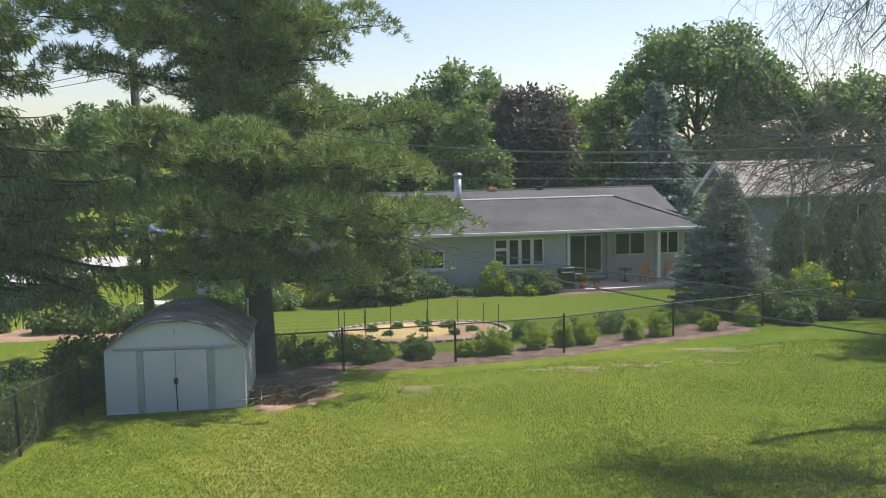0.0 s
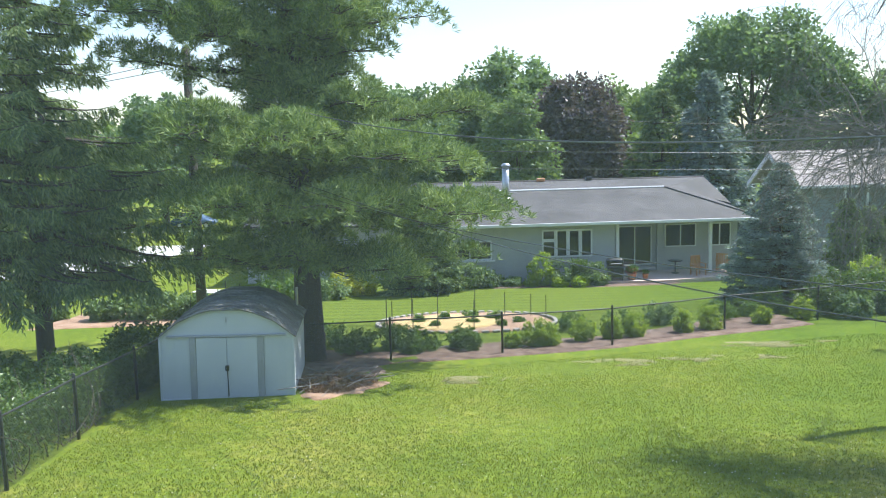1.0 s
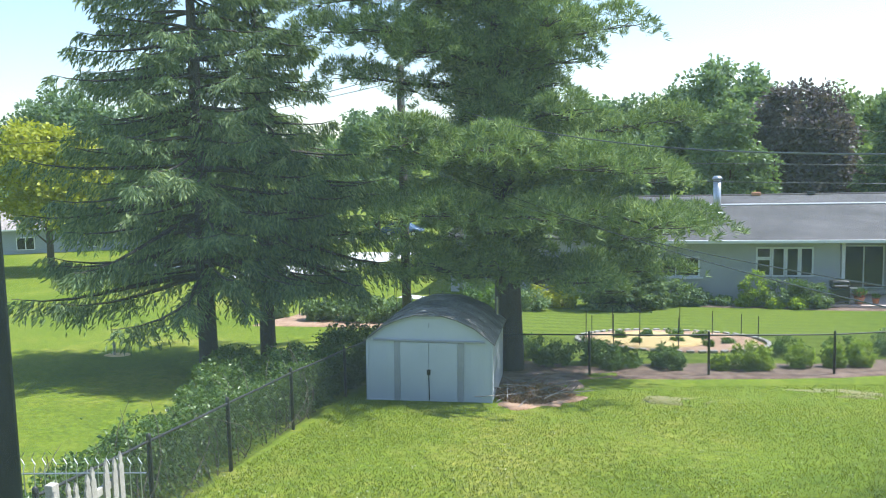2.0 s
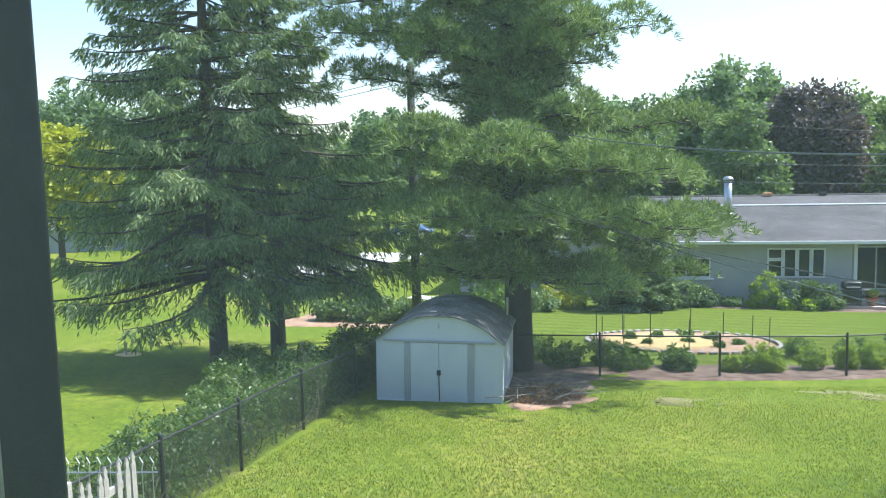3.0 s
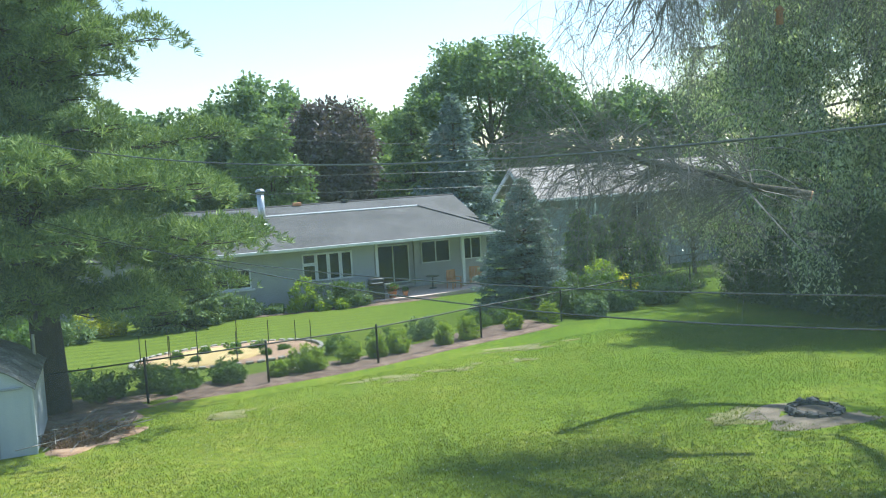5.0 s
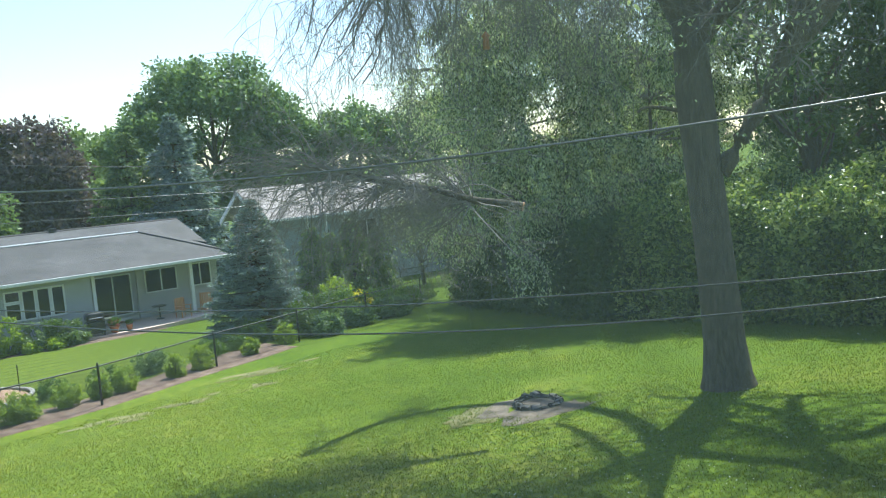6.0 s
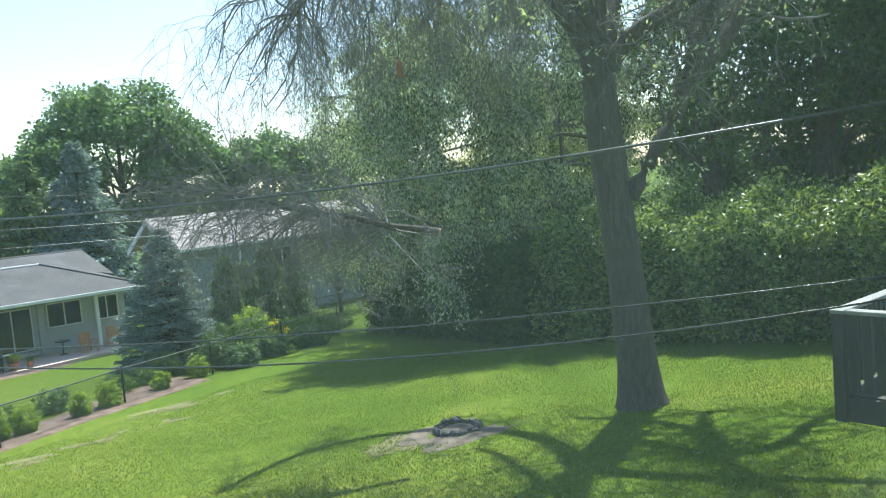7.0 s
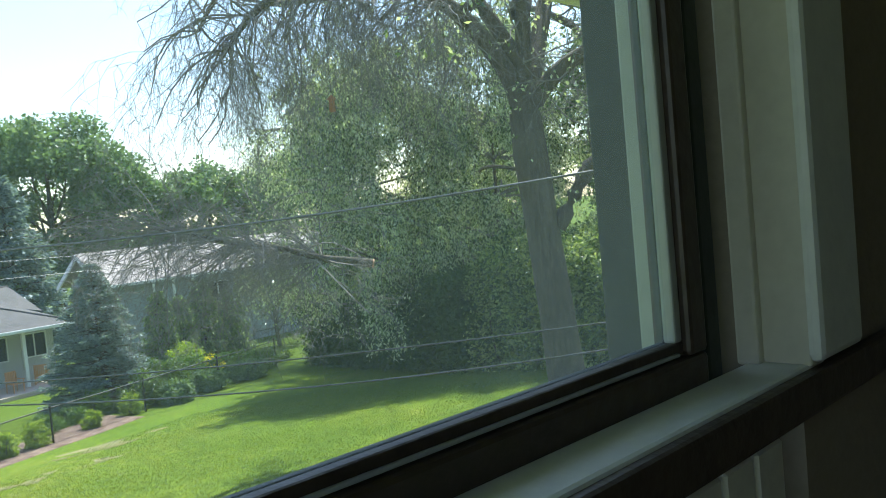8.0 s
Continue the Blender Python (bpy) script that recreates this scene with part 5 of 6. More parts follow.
def yard_tree():
    """The big half-dead tree on the lawn: thick leaning trunk, forked limbs, drooping bare twigs, a broken limb."""
    t = thing("maple_tree", "half-dead tree with thick grey trunk, bare drooping twigs, few leaves", "tree")
    base = np.array((13.9, 10.35, float(gz(13.9, 10.35))))
    crotch = np.array((13.62, 10.75, 1.8))
    tr = np.array([base - (0, 0, 0.15), base + (-0.01, 0.02, 0.25), base + (-0.03, 0.05, 0.9), base + (-0.09, 0.15, 2.6), base + (-0.2, 0.27, 4.6), base + (-0.26, 0.36, 6.0), crotch])
    part("trunk", Geo().tube(tr, [0.62, 0.50, 0.42, 0.375, 0.355, 0.37, 0.33], 18), M_BARK, t, smooth=True)

    def limb(pts, r0, r1, name="limb"):
        p = np.array(pts, float)
        s = np.linspace(0, len(p) - 1, 4 * len(p))
        deg = min(3, len(p) - 1)
        q = np.stack([np.polyval(np.polyfit(np.arange(len(p)), p[:, i], deg), s) for i in range(3)], 1)
        q = q + np.array([noise.noise_vector(Vector(v) * 0.9) for v in q]) * 0.06
        part(name, Geo().tube(q, np.linspace(r0, r1, len(s)), 10), M_BARK, t, smooth=True)
        return q

    fork = base + np.array((0.02, 0.02, 4.35))
    l1 = limb([fork, (14.6, 9.7, 0.9), (15.1, 9.2, 2.4), (15.6, 8.7, 4.6), (16.2, 8.3, 7.5)], 0.19, 0.09)
    l2 = limb([crotch - (0, 0, 0.2), (13.2, 11.1, 3.0), (12.2, 11.6, 4.3), (10.6, 12.0, 4.7), (9.0, 12.3, 4.1), (7.9, 12.8, 3.2)], 0.24, 0.05)
    l3 = limb([crotch - (0, 0, 0.2), (14.0, 10.3, 2.5), (14.6, 9.4, 3.0), (15.3, 8.4, 3.7), (16.4, 7.2, 5.0)], 0.22, 0.08)
    l4 = limb([crotch, (13.7, 10.7, 3.5), (13.9, 10.6, 6.0), (14.0, 10.9, 9.0)], 0.22, 0.06)
    l5 = limb([crotch + (0, 0, 1.0), (12.6, 12.2, 5.2), (11.4, 13.8, 6.2), (10.2, 15.4, 5.6), (9.4, 16.4, 4.4)], 0.17, 0.04)
    l6 = limb([l2[8], (12.4, 10.2, 4.4), (11.2, 9.2, 4.9), (9.9, 8.6, 4.6)], 0.11, 0.03)
    l7 = limb([l3[10], (15.6, 8.9, 5.0), (16.6, 9.6, 6.6), (17.4, 10.6, 8.0)], 0.11, 0.04)
    l8 = limb([l4[5], (12.8, 9.6, 5.6), (12.0, 8.4, 6.8), (11.4, 7.6, 8.2)], 0.12, 0.04)
    l9 = limb([l1[9], (16.4, 10.0, 3.6), (17.4, 11.0, 4.8)], 0.09, 0.03)
    l10 = limb([l2[7], (12.0, 12.6, 5.4), (11.0, 13.4, 7.0), (10.0, 13.6, 8.4)], 0.12, 0.04)
    l11 = limb([l4[6], (16.2, 13.2, 5.6), (18.0, 15.8, 6.7), (17.2, 18.0, 6.8), (14.6, 18.4, 6.2), (12.2, 17.6, 5.6)], 0.23, 0.09)
    l12 = limb([l1[8], (16.8, 10.6, 3.0), (17.9, 12.4, 4.4), (18.4, 14.4, 5.4)], 0.15, 0.07)
    l13 = limb([l4[7], (15.4, 12.4, 6.6), (16.6, 14.0, 7.6), (17.4, 15.6, 8.2)], 0.16, 0.07)
    l14 = limb([l1[8], (16.4, 9.9, 3.6), (18.2, 11.2, 5.4), (20.4, 12.4, 7.2)], 0.22, 0.11)
    l15 = limb([crotch + (0, 0, 0.2), (15.4, 11.3, 4.4), (17.4, 12.3, 6.6), (19.6, 13.2, 8.6)], 0.22, 0.11)
    l16 = limb([l1[7], (16.6, 9.0, 3.4), (18.6, 9.6, 5.2), (20.4, 9.8, 6.4)], 0.2, 0.1)
    stub = limb([base + (-0.22, 0.35, 5.6), (13.05, 11.2, 0.72), (12.75, 11.45, 0.62)], 0.05, 0.03, "stub")
    wood, tips = Geo(), []
    marks = {}
    for q, cnt, grav, L in ((l2, 92, -0.2, 2.0), (l5, 46, -0.18, 2.2), (l6, 10, -0.08, 1.6), (l3, 19, 0.0, 1.8), (l1, 18, 0.0, 1.8), (l4, 22, 0.02, 2.0), (l7, 20, 0.0, 1.8), (l8, 23, 0.0, 1.9), (l9, 7, 0.0, 1.5), (l10, 21, 0.0, 1.8), (l11, 26, -0.1, 1.4), (l12, 24, 0.0, 1.7), (l13, 25, 0.0, 1.8), (l14, 17, 0.0, 1.8), (l15, 16, 0.0, 1.8), (l16, 15, 0.0, 1.8)):
        for k in range(cnt):
            i = rng.integers(len(q) // 4, len(q))
            d = unit(1)[0] * 0.9
            if q is l2:
                d = d + np.array((-0.55, 0.25, -0.25))
            grow(wood, tips, q[i], d / np.linalg.norm(d), L * rng.uniform(0.7, 1.3), 0.05 if cnt in (15, 16, 17) else 0.024, 2 if cnt in (15, 16, 17, 24, 25, 26) else 3, grav, 0.6, 3 if cnt == 92 else 2, 6, 0.3)
        marks[cnt] = len(tips)
    # broken limb, hanging, thick cut end towards the trunk
    br = limb([(10.5, 12.5, -1.06), (9.9, 12.9, -0.85), (9.0, 13.35, -0.62), (7.9, 13.8, -0.25), (6.7, 14.3, 0.05)], 0.095, 0.025, "broken_limb")
    e = br[0] - br[1]
    part("cut_end", Geo().tube([br[0], br[0] + e / np.linalg.norm(e) * 0.03], [0.098, 0.085], 12), M_CUT, t, "fresh orange cut face")
    for k in range(140):
        i = rng.integers(len(br) // 4, len(br))
        d = np.array((-0.6, 0.35, 0.15)) + rng.normal(size=3) * 0.6
        grow(wood, tips, br[i], d / np.linalg.norm(d), rng.uniform(0.9, 2.2), 0.017, 3, -0.07, 0.5, 2, 5, 0.22)
    part("twigs", wood, M_TWIG, t, "dense bare drooping twigs")
    ends = np.concatenate([p[-2:] for p in tips[marks[46]:marks[15]]])
    green = np.concatenate([p[1:] for p in tips[marks[21]:marks[26]]])
    pick = np.concatenate([ends[rng.uniform(size=len(ends)) < 0.10], green[rng.uniform(size=len(green)) < 0.30]])
    c = np.repeat(pick, 4, 0) + rng.normal(size=(len(pick) * 4, 3)) * 0.07
    g = cards(Geo(), c, unit(len(c)) + np.array((0, 0, -0.8)), 0.12, 0.06, 0.2)
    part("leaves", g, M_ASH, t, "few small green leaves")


yard_tree()


def leafy_drooper(label, base, height, radius, n_limb, leaves_m, zmin, share=1.0):
    """Thin-leaved tree whose outer twigs hang with small leaves along them."""
    t = thing("tree", label, "tree", (0, 0, 0), 0, "trees behind the lawn")
    x, y = base
    z0 = float(gz(x, y))
    pts = limb_pts((x, y, z0 - 0.2), (x + rng.normal() * 0.4, y, z0 + height), 9, 0.03)
    part("trunk", Geo().tube(pts, np.linspace(0.13, 0.015, 9), 10), M_BARK, t, smooth=True)
    wood, g = Geo(), Geo()
    tips = []
    for k in range(n_limb):
        i = rng.integers(2, 9)
        az = rng.uniform(0, 2 * math.pi)
        q = (pts[i][2] - z0) / height
        L = radius * (1.0 - 0.45 * q) * rng.uniform(0.7, 1.1)
        e = pts[i] + np.array((math.cos(az) * L, math.sin(az) * L, rng.uniform(-0.1, 0.9)))
        lp = limb_pts(pts[i], e, 6, 0.1)
        wood.tube(lp, np.linspace(0.06, 0.012, 6), 5)
        for j in range(16):
            s = lp[rng.integers(2, 6)]
            d = (e - pts[i]) / L * 0.5 + rng.normal(size=3) * 0.55
            grow(wood, tips, s, d / np.linalg.norm(d), rng.uniform(0.9, 1.9), 0.012, 1, -0.26, 0.5, 1, 4, 0.22)
    allp = np.concatenate(tips)
    allp = allp[(allp[:, 2] > zmin) & (rng.uniform(size=len(allp)) < share)]
    c = np.repeat(allp, 4, 0) + rng.normal(size=(len(allp) * 4, 3)) * 0.11
    cards(g, c, unit(len(c)) * 0.8 + np.array((0, 0, -0.9)), 0.17, 0.072, 0.2)
    part("twigs", wood, M_TWIG, t)
    part("leaves", g, leaves_m, t, "small hanging leaves")


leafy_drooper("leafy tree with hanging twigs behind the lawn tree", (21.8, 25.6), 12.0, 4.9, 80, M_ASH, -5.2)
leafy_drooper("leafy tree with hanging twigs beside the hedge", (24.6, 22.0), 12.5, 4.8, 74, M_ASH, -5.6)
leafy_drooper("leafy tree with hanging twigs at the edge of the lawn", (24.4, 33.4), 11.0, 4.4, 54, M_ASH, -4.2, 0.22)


def bush(name, label, x, y, r, h, leaf_m, n=1400, length=0.09, width=0.045, group="", z=None, category="shrub"):
    z0 = float(gz(x, y)) if z is None else z
    t = thing(name, label, category, (0, 0, 0), 0, group)
    g = Geo()
    for k in range(9):
        a = rng.uniform(0, 2 * math.pi)
        g.tube(limb_pts((x, y, z0 - 0.03), (x + math.cos(a) * r * 0.7, y + math.sin(a) * r * 0.7, z0 + h * 0.75), 4), [0.014, 0.011, 0.008, 0.005], 4)
    part("stems", g, M_BARK, t)
    blobs = [(x, y, z0 + h * 0.48, r * 0.82, r * 0.82, h * 0.5), (x, y, z0 + h * 0.22, r * 0.72, r * 0.72, h * 0.22)]
    per = 30
    part("leaves", crown_geo(blobs, n // per, per, length * 1.3, width * 1.35, 0.9, 0.0, True), leaf_m, t)
    return t


# shrubs in the mulch strip
for k, (s, r, h, m_) in enumerate([(0.30, 0.45, 0.75, M_BUSH), (0.42, 0.5, 0.95, M_BUSH), (0.52, 0.42, 0.7, M_SPIREA), (0.60, 0.55, 1.0, M_SPIREA)]):
    a = np.array((-2.2, 24.1)) + (np.array((3.4, 25.4)) - np.array((-2.2, 24.1))) * (s - 0.25) / 0.4
    bush("shrub", "green shrub growing in the mulch strip", a[0], a[1], r * 0.8, h * 0.72, m_, 1300, 0.085, 0.04, "mulch strip shrubs")
for x, y, r, h, m_ in ((2.3, 25.2, 0.62, 1.05, M_SPIREA), (3.9, 26.0, 0.55, 0.95, M_SPIREA), (4.9, 26.3, 0.45, 0.9, M_SPIREA), (5.7, 26.6, 0.55, 1.0, M_SPIREA), (7.5, 27.3, 0.45, 0.95, M_SPIREA), (8.6, 27.9, 0.62, 1.05, M_SPIREA),
                       (10.7, 28.9, 0.45, 0.75, M_SPIREA), (12.6, 29.9, 0.55, 1.0, M_SPIREA), (3.9, 28.4, 0.75, 0.7, M_BUSH), (5.6, 28.8, 0.8, 0.75, M_BUSH), (7.2, 29.4, 0.85, 1.0, M_OAK), (9.6, 30.3, 0.95, 0.8, M_BUSH), (10.8, 30.9, 0.8, 0.75, M_BUSH), (12.0, 31.6, 1.0, 1.2, M_BUSH)):
    bush("shrub", "bright green shrub in the mulch strip" if m_ is M_SPIREA else "rounded dark green shrub behind the fence", x, y, r * 0.84, h * 0.84, m_, 1500, 0.085, 0.04, "mulch strip shrubs")
# shaded shrubs by the pine
for x, y, r, h in ((-3.4, 24.6, 0.8, 0.9), (-2.2, 25.3, 0.7, 0.8), (-1.2, 24.9, 0.6, 0.8), (-4.6, 26.2, 0.8, 0.8), (0.0, 25.2, 0.5, 0.7)):
    bush("shrub", "leafy shrub in the shade of the pine", x, y, r, h, M_BUSH, 1300, 0.1, 0.05, "shaded shrubs")
# right corner thicket behind the fence
for x, y, r, h, m_ in ((13.6, 31.2, 1.0, 1.3, M_VINE), (15.2, 32.6, 1.1, 1.7, M_VINE), (16.8, 33.4, 1.1, 1.5, M_BUSH), (18.6, 33.0, 1.1, 1.3, M_BUSH), (20.4, 33.8, 1.2, 0.85, M_BUSH), (22.3, 35.4, 1.1, 0.55, M_VINE), (17.8, 35.6, 1.0, 1.9, M_SPIREA), (14.4, 29.9, 0.7, 0.9, M_OAK), (16.4, 31.0, 0.9, 0.9, M_OAK), (18.6, 31.6, 1.0, 0.9, M_OAK)):
    bush("shrub", "dense leafy shrub in the corner thicket behind the fence", x, y, r, h, m_, 2300, 0.12, 0.06, "corner thicket")
bush("flowering_shrub", "shrub covered in yellow flowers", 19.4, 35.9, 0.7, 0.9, M_GOLD, 1100, 0.1, 0.07)
bush("flowering_shrub", "yellow-green shrub beyond the pine", -5.0, 40.5, 0.9, 1.1, M_LIME, 1300, 0.14, 0.08)
for x, y, r, h, m_ in ((-6.6, 39.2, 1.2, 0.9, M_PALE), (-7.6, 40.0, 1.1, 0.8, M_PALE), (-8.6, 39.4, 1.2, 1.0, M_BUSH), (-6.0, 41.2, 1.2, 1.3, M_LIME), (-9.6, 42.2, 1.3, 1.5, M_BUSH)):
    bush("shrub", "leafy garden shrub beyond the pine", x, y, r, h, m_, 1500, 0.15, 0.08, "garden shrubs beyond the pine")
# dark clipped evergreen at the house corner
conifer("evergreen_tree", "dark dense evergreen at the corner of the house", (-2.0, 40.8), 5.4, 1.9, M_SPRUCE, 0.12, 0.1, 28, 12, 30, (0.22, 0.09), 0.15, 0.2, 0.4)
# shrubs before the house
for u, v, r, h, m_ in ((2.4, -1.4, 0.9, 1.1, M_OAK), (3.4, -1.6, 0.85, 1.35, M_PALE), (4.4, -1.3, 0.7, 0.9, M_OAK), (7.1, -1.4, 0.8, 1.75, M_SPIREA), (8.3, -1.5, 0.95, 1.5, M_PALE), (9.3, -1.6, 0.85, 1.45, M_VINE), (10.0, -1.8, 0.8, 1.15, M_PALE), (6.6, -1.7, 0.4, 0.5, M_SPIREA), (8.0, -2.1, 0.45, 0.5, M_SPIREA), (9.0, -2.2, 0.5, 0.5, M_SPIREA), (5.6, -1.3, 0.6, 0.5, M_OAK)):
    x, y = to_house(u, v)
    bush("shrub", "flowering leafy shrub against the house wall", x, y, r, h, m_, 1700, 0.13, 0.06, "shrubs against the house")
# vegetable rows
for x, y, r, h in ((-15.0, 33.2, 0.8, 0.9), (-14.0, 33.4, 0.9, 1.1), (-13.0, 33.0, 0.8, 0.9), (-12.0, 33.4, 0.9, 1.0), (-11.0, 33.2, 0.8, 0.9), (-10.4, 34.4, 0.8, 0.9), (-13.4, 34.6, 0.9, 1.0), (-11.8, 34.8, 0.9, 0.9), (-17.4, 33.6, 0.7, 0.6)):
    bush("vegetable_plant", "leafy green plant in the vegetable bed", x, y, r, h, M_PALE, 1200, 0.16, 0.09, "vegetable plants", category="plant")


def hedge(name, label, a, b, width, zt0, zt1, n, leaf_m, length=0.1, w=0.055, low=0.0, lean=0.0):
    """Tall clipped hedge with an uneven top: leaves over a thick row, stems inside."""
    t = thing(name, label, "hedge")
    a, b = np.array(a, float), np.array(b, float)
    d = (b - a) / np.linalg.norm(b - a)
    L = np.linalg.norm(b - a)
    nr = np.array((-d[1], d[0]))
    s = rng.uniform(0, 1, n)
    o = rng.uniform(-1, 1, n)
    top_z = zt0 + (zt1 - zt0) * s + 0.22 * np.sin(s * L * 1.9) + 0.16 * np.sin(s * L * 4.3 + 1) - lean * (1 - o) / 2
    xy = a + d * (s * L)[:, None] + nr * (o * width)[:, None]
    g0 = gz(xy[:, 0], xy[:, 1])
    h = top_z - g0
    shell = rng.uniform(size=n)
    zz = np.where(shell < 0.45, top_z - np.abs(rng.normal(size=n)) * 0.22 - 0.7 * np.abs(o) ** 3, g0 + low + (h - low) * rng.uniform(0, 1, n))
    o2 = np.where(shell < 0.45, o, np.sign(o) * (1 - np.abs(rng.normal(size=n)) * 0.18))
    xy = a + d * (s * L)[:, None] + nr * (o2 * width * (1.0 + 0.12 * np.sin(s * L * 2.7 + zz)))[:, None]
    c = np.stack([xy[:, 0], xy[:, 1], zz], 1) + rng.normal(size=(n, 3)) * 0.05
    part("leaves", cards(Geo(), c, unit(n) + np.array((0, 0, 0.1)), length * 1.35, w * 1.35, 0.2, 0.5), leaf_m, t)
    k = n // 4
    s = rng.uniform(0, 1, k)
    xy = a + d * (s * L)[:, None] + nr * (rng.uniform(-0.72, 0.72, k) * width)[:, None]
    g0 = gz(xy[:, 0], xy[:, 1])
    tz = zt0 + (zt1 - zt0) * s - 1.0 - lean * 0.6
    c = np.stack([xy[:, 0], xy[:, 1], g0 + (tz - g0) * rng.uniform(0.02, 1, k)], 1)
    part("inner_leaves", cards(Geo(), c, unit(k), 0.34, 0.24, 0.2), leaf_m, t)
    g = Geo()
    for k in range(int(L * 3)):
        p = a + d * L * rng.uniform() + nr * rng.normal() * width * 0.3
        z0 = float(gz(*p))
        g.tube(limb_pts((*p, z0 - 0.05), (p[0] + rng.normal() * 0.3, p[1] + rng.normal() * 0.3, zt0 - 0.4), 5), [0.035, 0.03, 0.022, 0.015, 0.008], 5)
    part("stems", g, M_BARK, t)


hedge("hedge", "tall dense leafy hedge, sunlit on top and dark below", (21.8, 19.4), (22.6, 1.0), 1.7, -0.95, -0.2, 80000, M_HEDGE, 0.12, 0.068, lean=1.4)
hedge("hedge", "dark mass of shrubs behind the lawn", (22.9, 31.2), (21.0, 19.2), 1.4, -3.9, -2.4, 42000, M_DEEP, 0.11, 0.06)
hedge("hedge", "dark shrub row behind the side fence", (-8.9, 22.6), (-8.6, 15.8), 0.75, -4.95, -4.85, 15000, M_DEEP, 0.085, 0.05)


def vines():
    """Brambles that climb over the side fence."""
    t = thing("vine", "vines and brambles climbing over the side fence", "vine", kind="stuff")
    n = 16000
    y = rng.uniform(7.2, 17.5, n)
    x = np.interp(y, [7.2, 9.6, 12.15, 15.2, 18.6], [-6.75, -7.0, -7.25, -7.55, -7.75])
    dense = np.array([noise.noise(Vector((a * 0.9, 2, 5))) for a in y])
    h = 1.15 + 0.35 * dense
    z = gz(x, y) + rng.uniform(0, 1, n) ** 0.7 * h
    dx = -np.abs(rng.normal(size=n)) * 0.42 - 0.05
    c = np.stack([x + dx, y, z], 1)
    keep = rng.uniform(size=n) < 0.55 + 0.6 * dense
    part("leaves", cards(Geo(), c[keep], unit(int(keep.sum())) + np.array((0.2, -0.2, 0.1)), 0.085, 0.05, 0.2), M_VINE, t)
    g = Geo()
    for k in range(60):
        yy = rng.uniform(7.4, 17)
        xx = float(np.interp(yy, [7.2, 17.5], [-6.75, -7.7])) - 0.15
        g.tube(limb_pts((xx, yy, float(gz(xx, yy))), (xx - rng.uniform(0, 0.8), yy + rng.normal() * 0.5, float(gz(xx, yy)) + rng.uniform(0.7, 1.7)), 6, 0.15), np.linspace(0.012, 0.004, 6), 4)
    part("stems", g, M_BARK, t)


vines()
for x, y, r, h in ((-8.6, 13.4, 0.9, 1.2), (-9.2, 15.0, 1.0, 1.4), (-8.4, 11.4, 0.9, 1.2), (-10.2, 17.0, 1.1, 1.2), (-9.4, 19.0, 1.0, 1.5), (-11.4, 19.6, 1.1, 1.0), (-8.3, 9.8, 0.7, 1.0), (-12.6, 21.4, 0.9, 0.8)):
    bush("bramble", "sprawling bramble bush behind the side fence", x, y, r, h * 0.85, M_VINE, 2400, 0.08, 0.05, "brambles by the fence")
# background trees on the far side of the hedge
for x, y, h, r in ((28.5, 17.0, 13, 0.32), (33.0, 30.0, 13, 0.32), (29.5, 13.5, 13, 0.36), (30.0, 9.5, 12, 0.3), (28.0, 5.5, 12, 0.34), (41.0, 25.5, 11, 0.3), (29.0, 1.5, 12, 0.3), (36, 16, 13, 0.3), (36, 9, 12, 0.3)):
    z0 = float(gz(x, y))
    broad_tree("tree", "tall dark tree beyond the hedge", (x, y), [(x, y, z0 + h * 0.72, 3.3, 3.0, 3.6), (x + 0.6, y - 0.6, z0 + h * 0.5, 3.0, 2.8, 2.2), (x + 2.5, y + 0.5, z0 + h * 0.3, 2.6, 2.8, 2.4)], 230, 60, 0.28, 0.16, M_DEEP, r, "trees beyond the hedge")

# garden things -----------------------------------------------------------------
for k, (x, y) in enumerate([(-2.6, 29.4), (-2.0, 31.4), (-1.0, 32.3), (0.5, 32.6), (1.7, 32.4), (2.7, 31.8), (-0.9, 28.9), (0.4, 28.6), (-1.8, 28.9), (-2.9, 30.4), (3.2, 30.9)]):
    z0 = float(gz(x, y))
    tagged(part("garden_stake", Geo().tube([(x, y, z0 - 0.1), (x + 0.01, y, z0 + 1.05 + 0.12 * math.sin(k))], 0.018, 6), M_BLACK), "dark metal stake in the round garden bed", "stake", "garden stakes")
for k, (x, y) in enumerate([(-16.6, 34.6), (-16.2, 34.9), (-14.6, 36.0), (-12.4, 36.2), (-10.6, 35.9), (-9.6, 34.6)]):
    z0 = float(gz(x, y))
    tagged(part("garden_stake", Geo().tube([(x, y, z0 - 0.1), (x, y, z0 + 1.3)], 0.022, 6), M_BLACK), "dark metal stake at the vegetable bed", "stake", "vegetable bed stakes")


for x, y, r, h in ((-1.7, 30.6, 0.4, 0.45), (-0.7, 31.2, 0.32, 0.4), (0.4, 30.2, 0.36, 0.35), (1.2, 31.3, 0.45, 0.5), (2.1, 30.4, 0.4, 0.4), (-1.0, 29.6, 0.3, 0.3), (1.4, 29.6, 0.34, 0.35), (0.3, 31.8, 0.4, 0.5)):
    bush("vegetable_plant", "low green plant in the straw of the round bed", x, y, r * 0.7, h * 0.65, M_BUSH, 500, 0.1, 0.05, "plants in the round bed", category="plant")


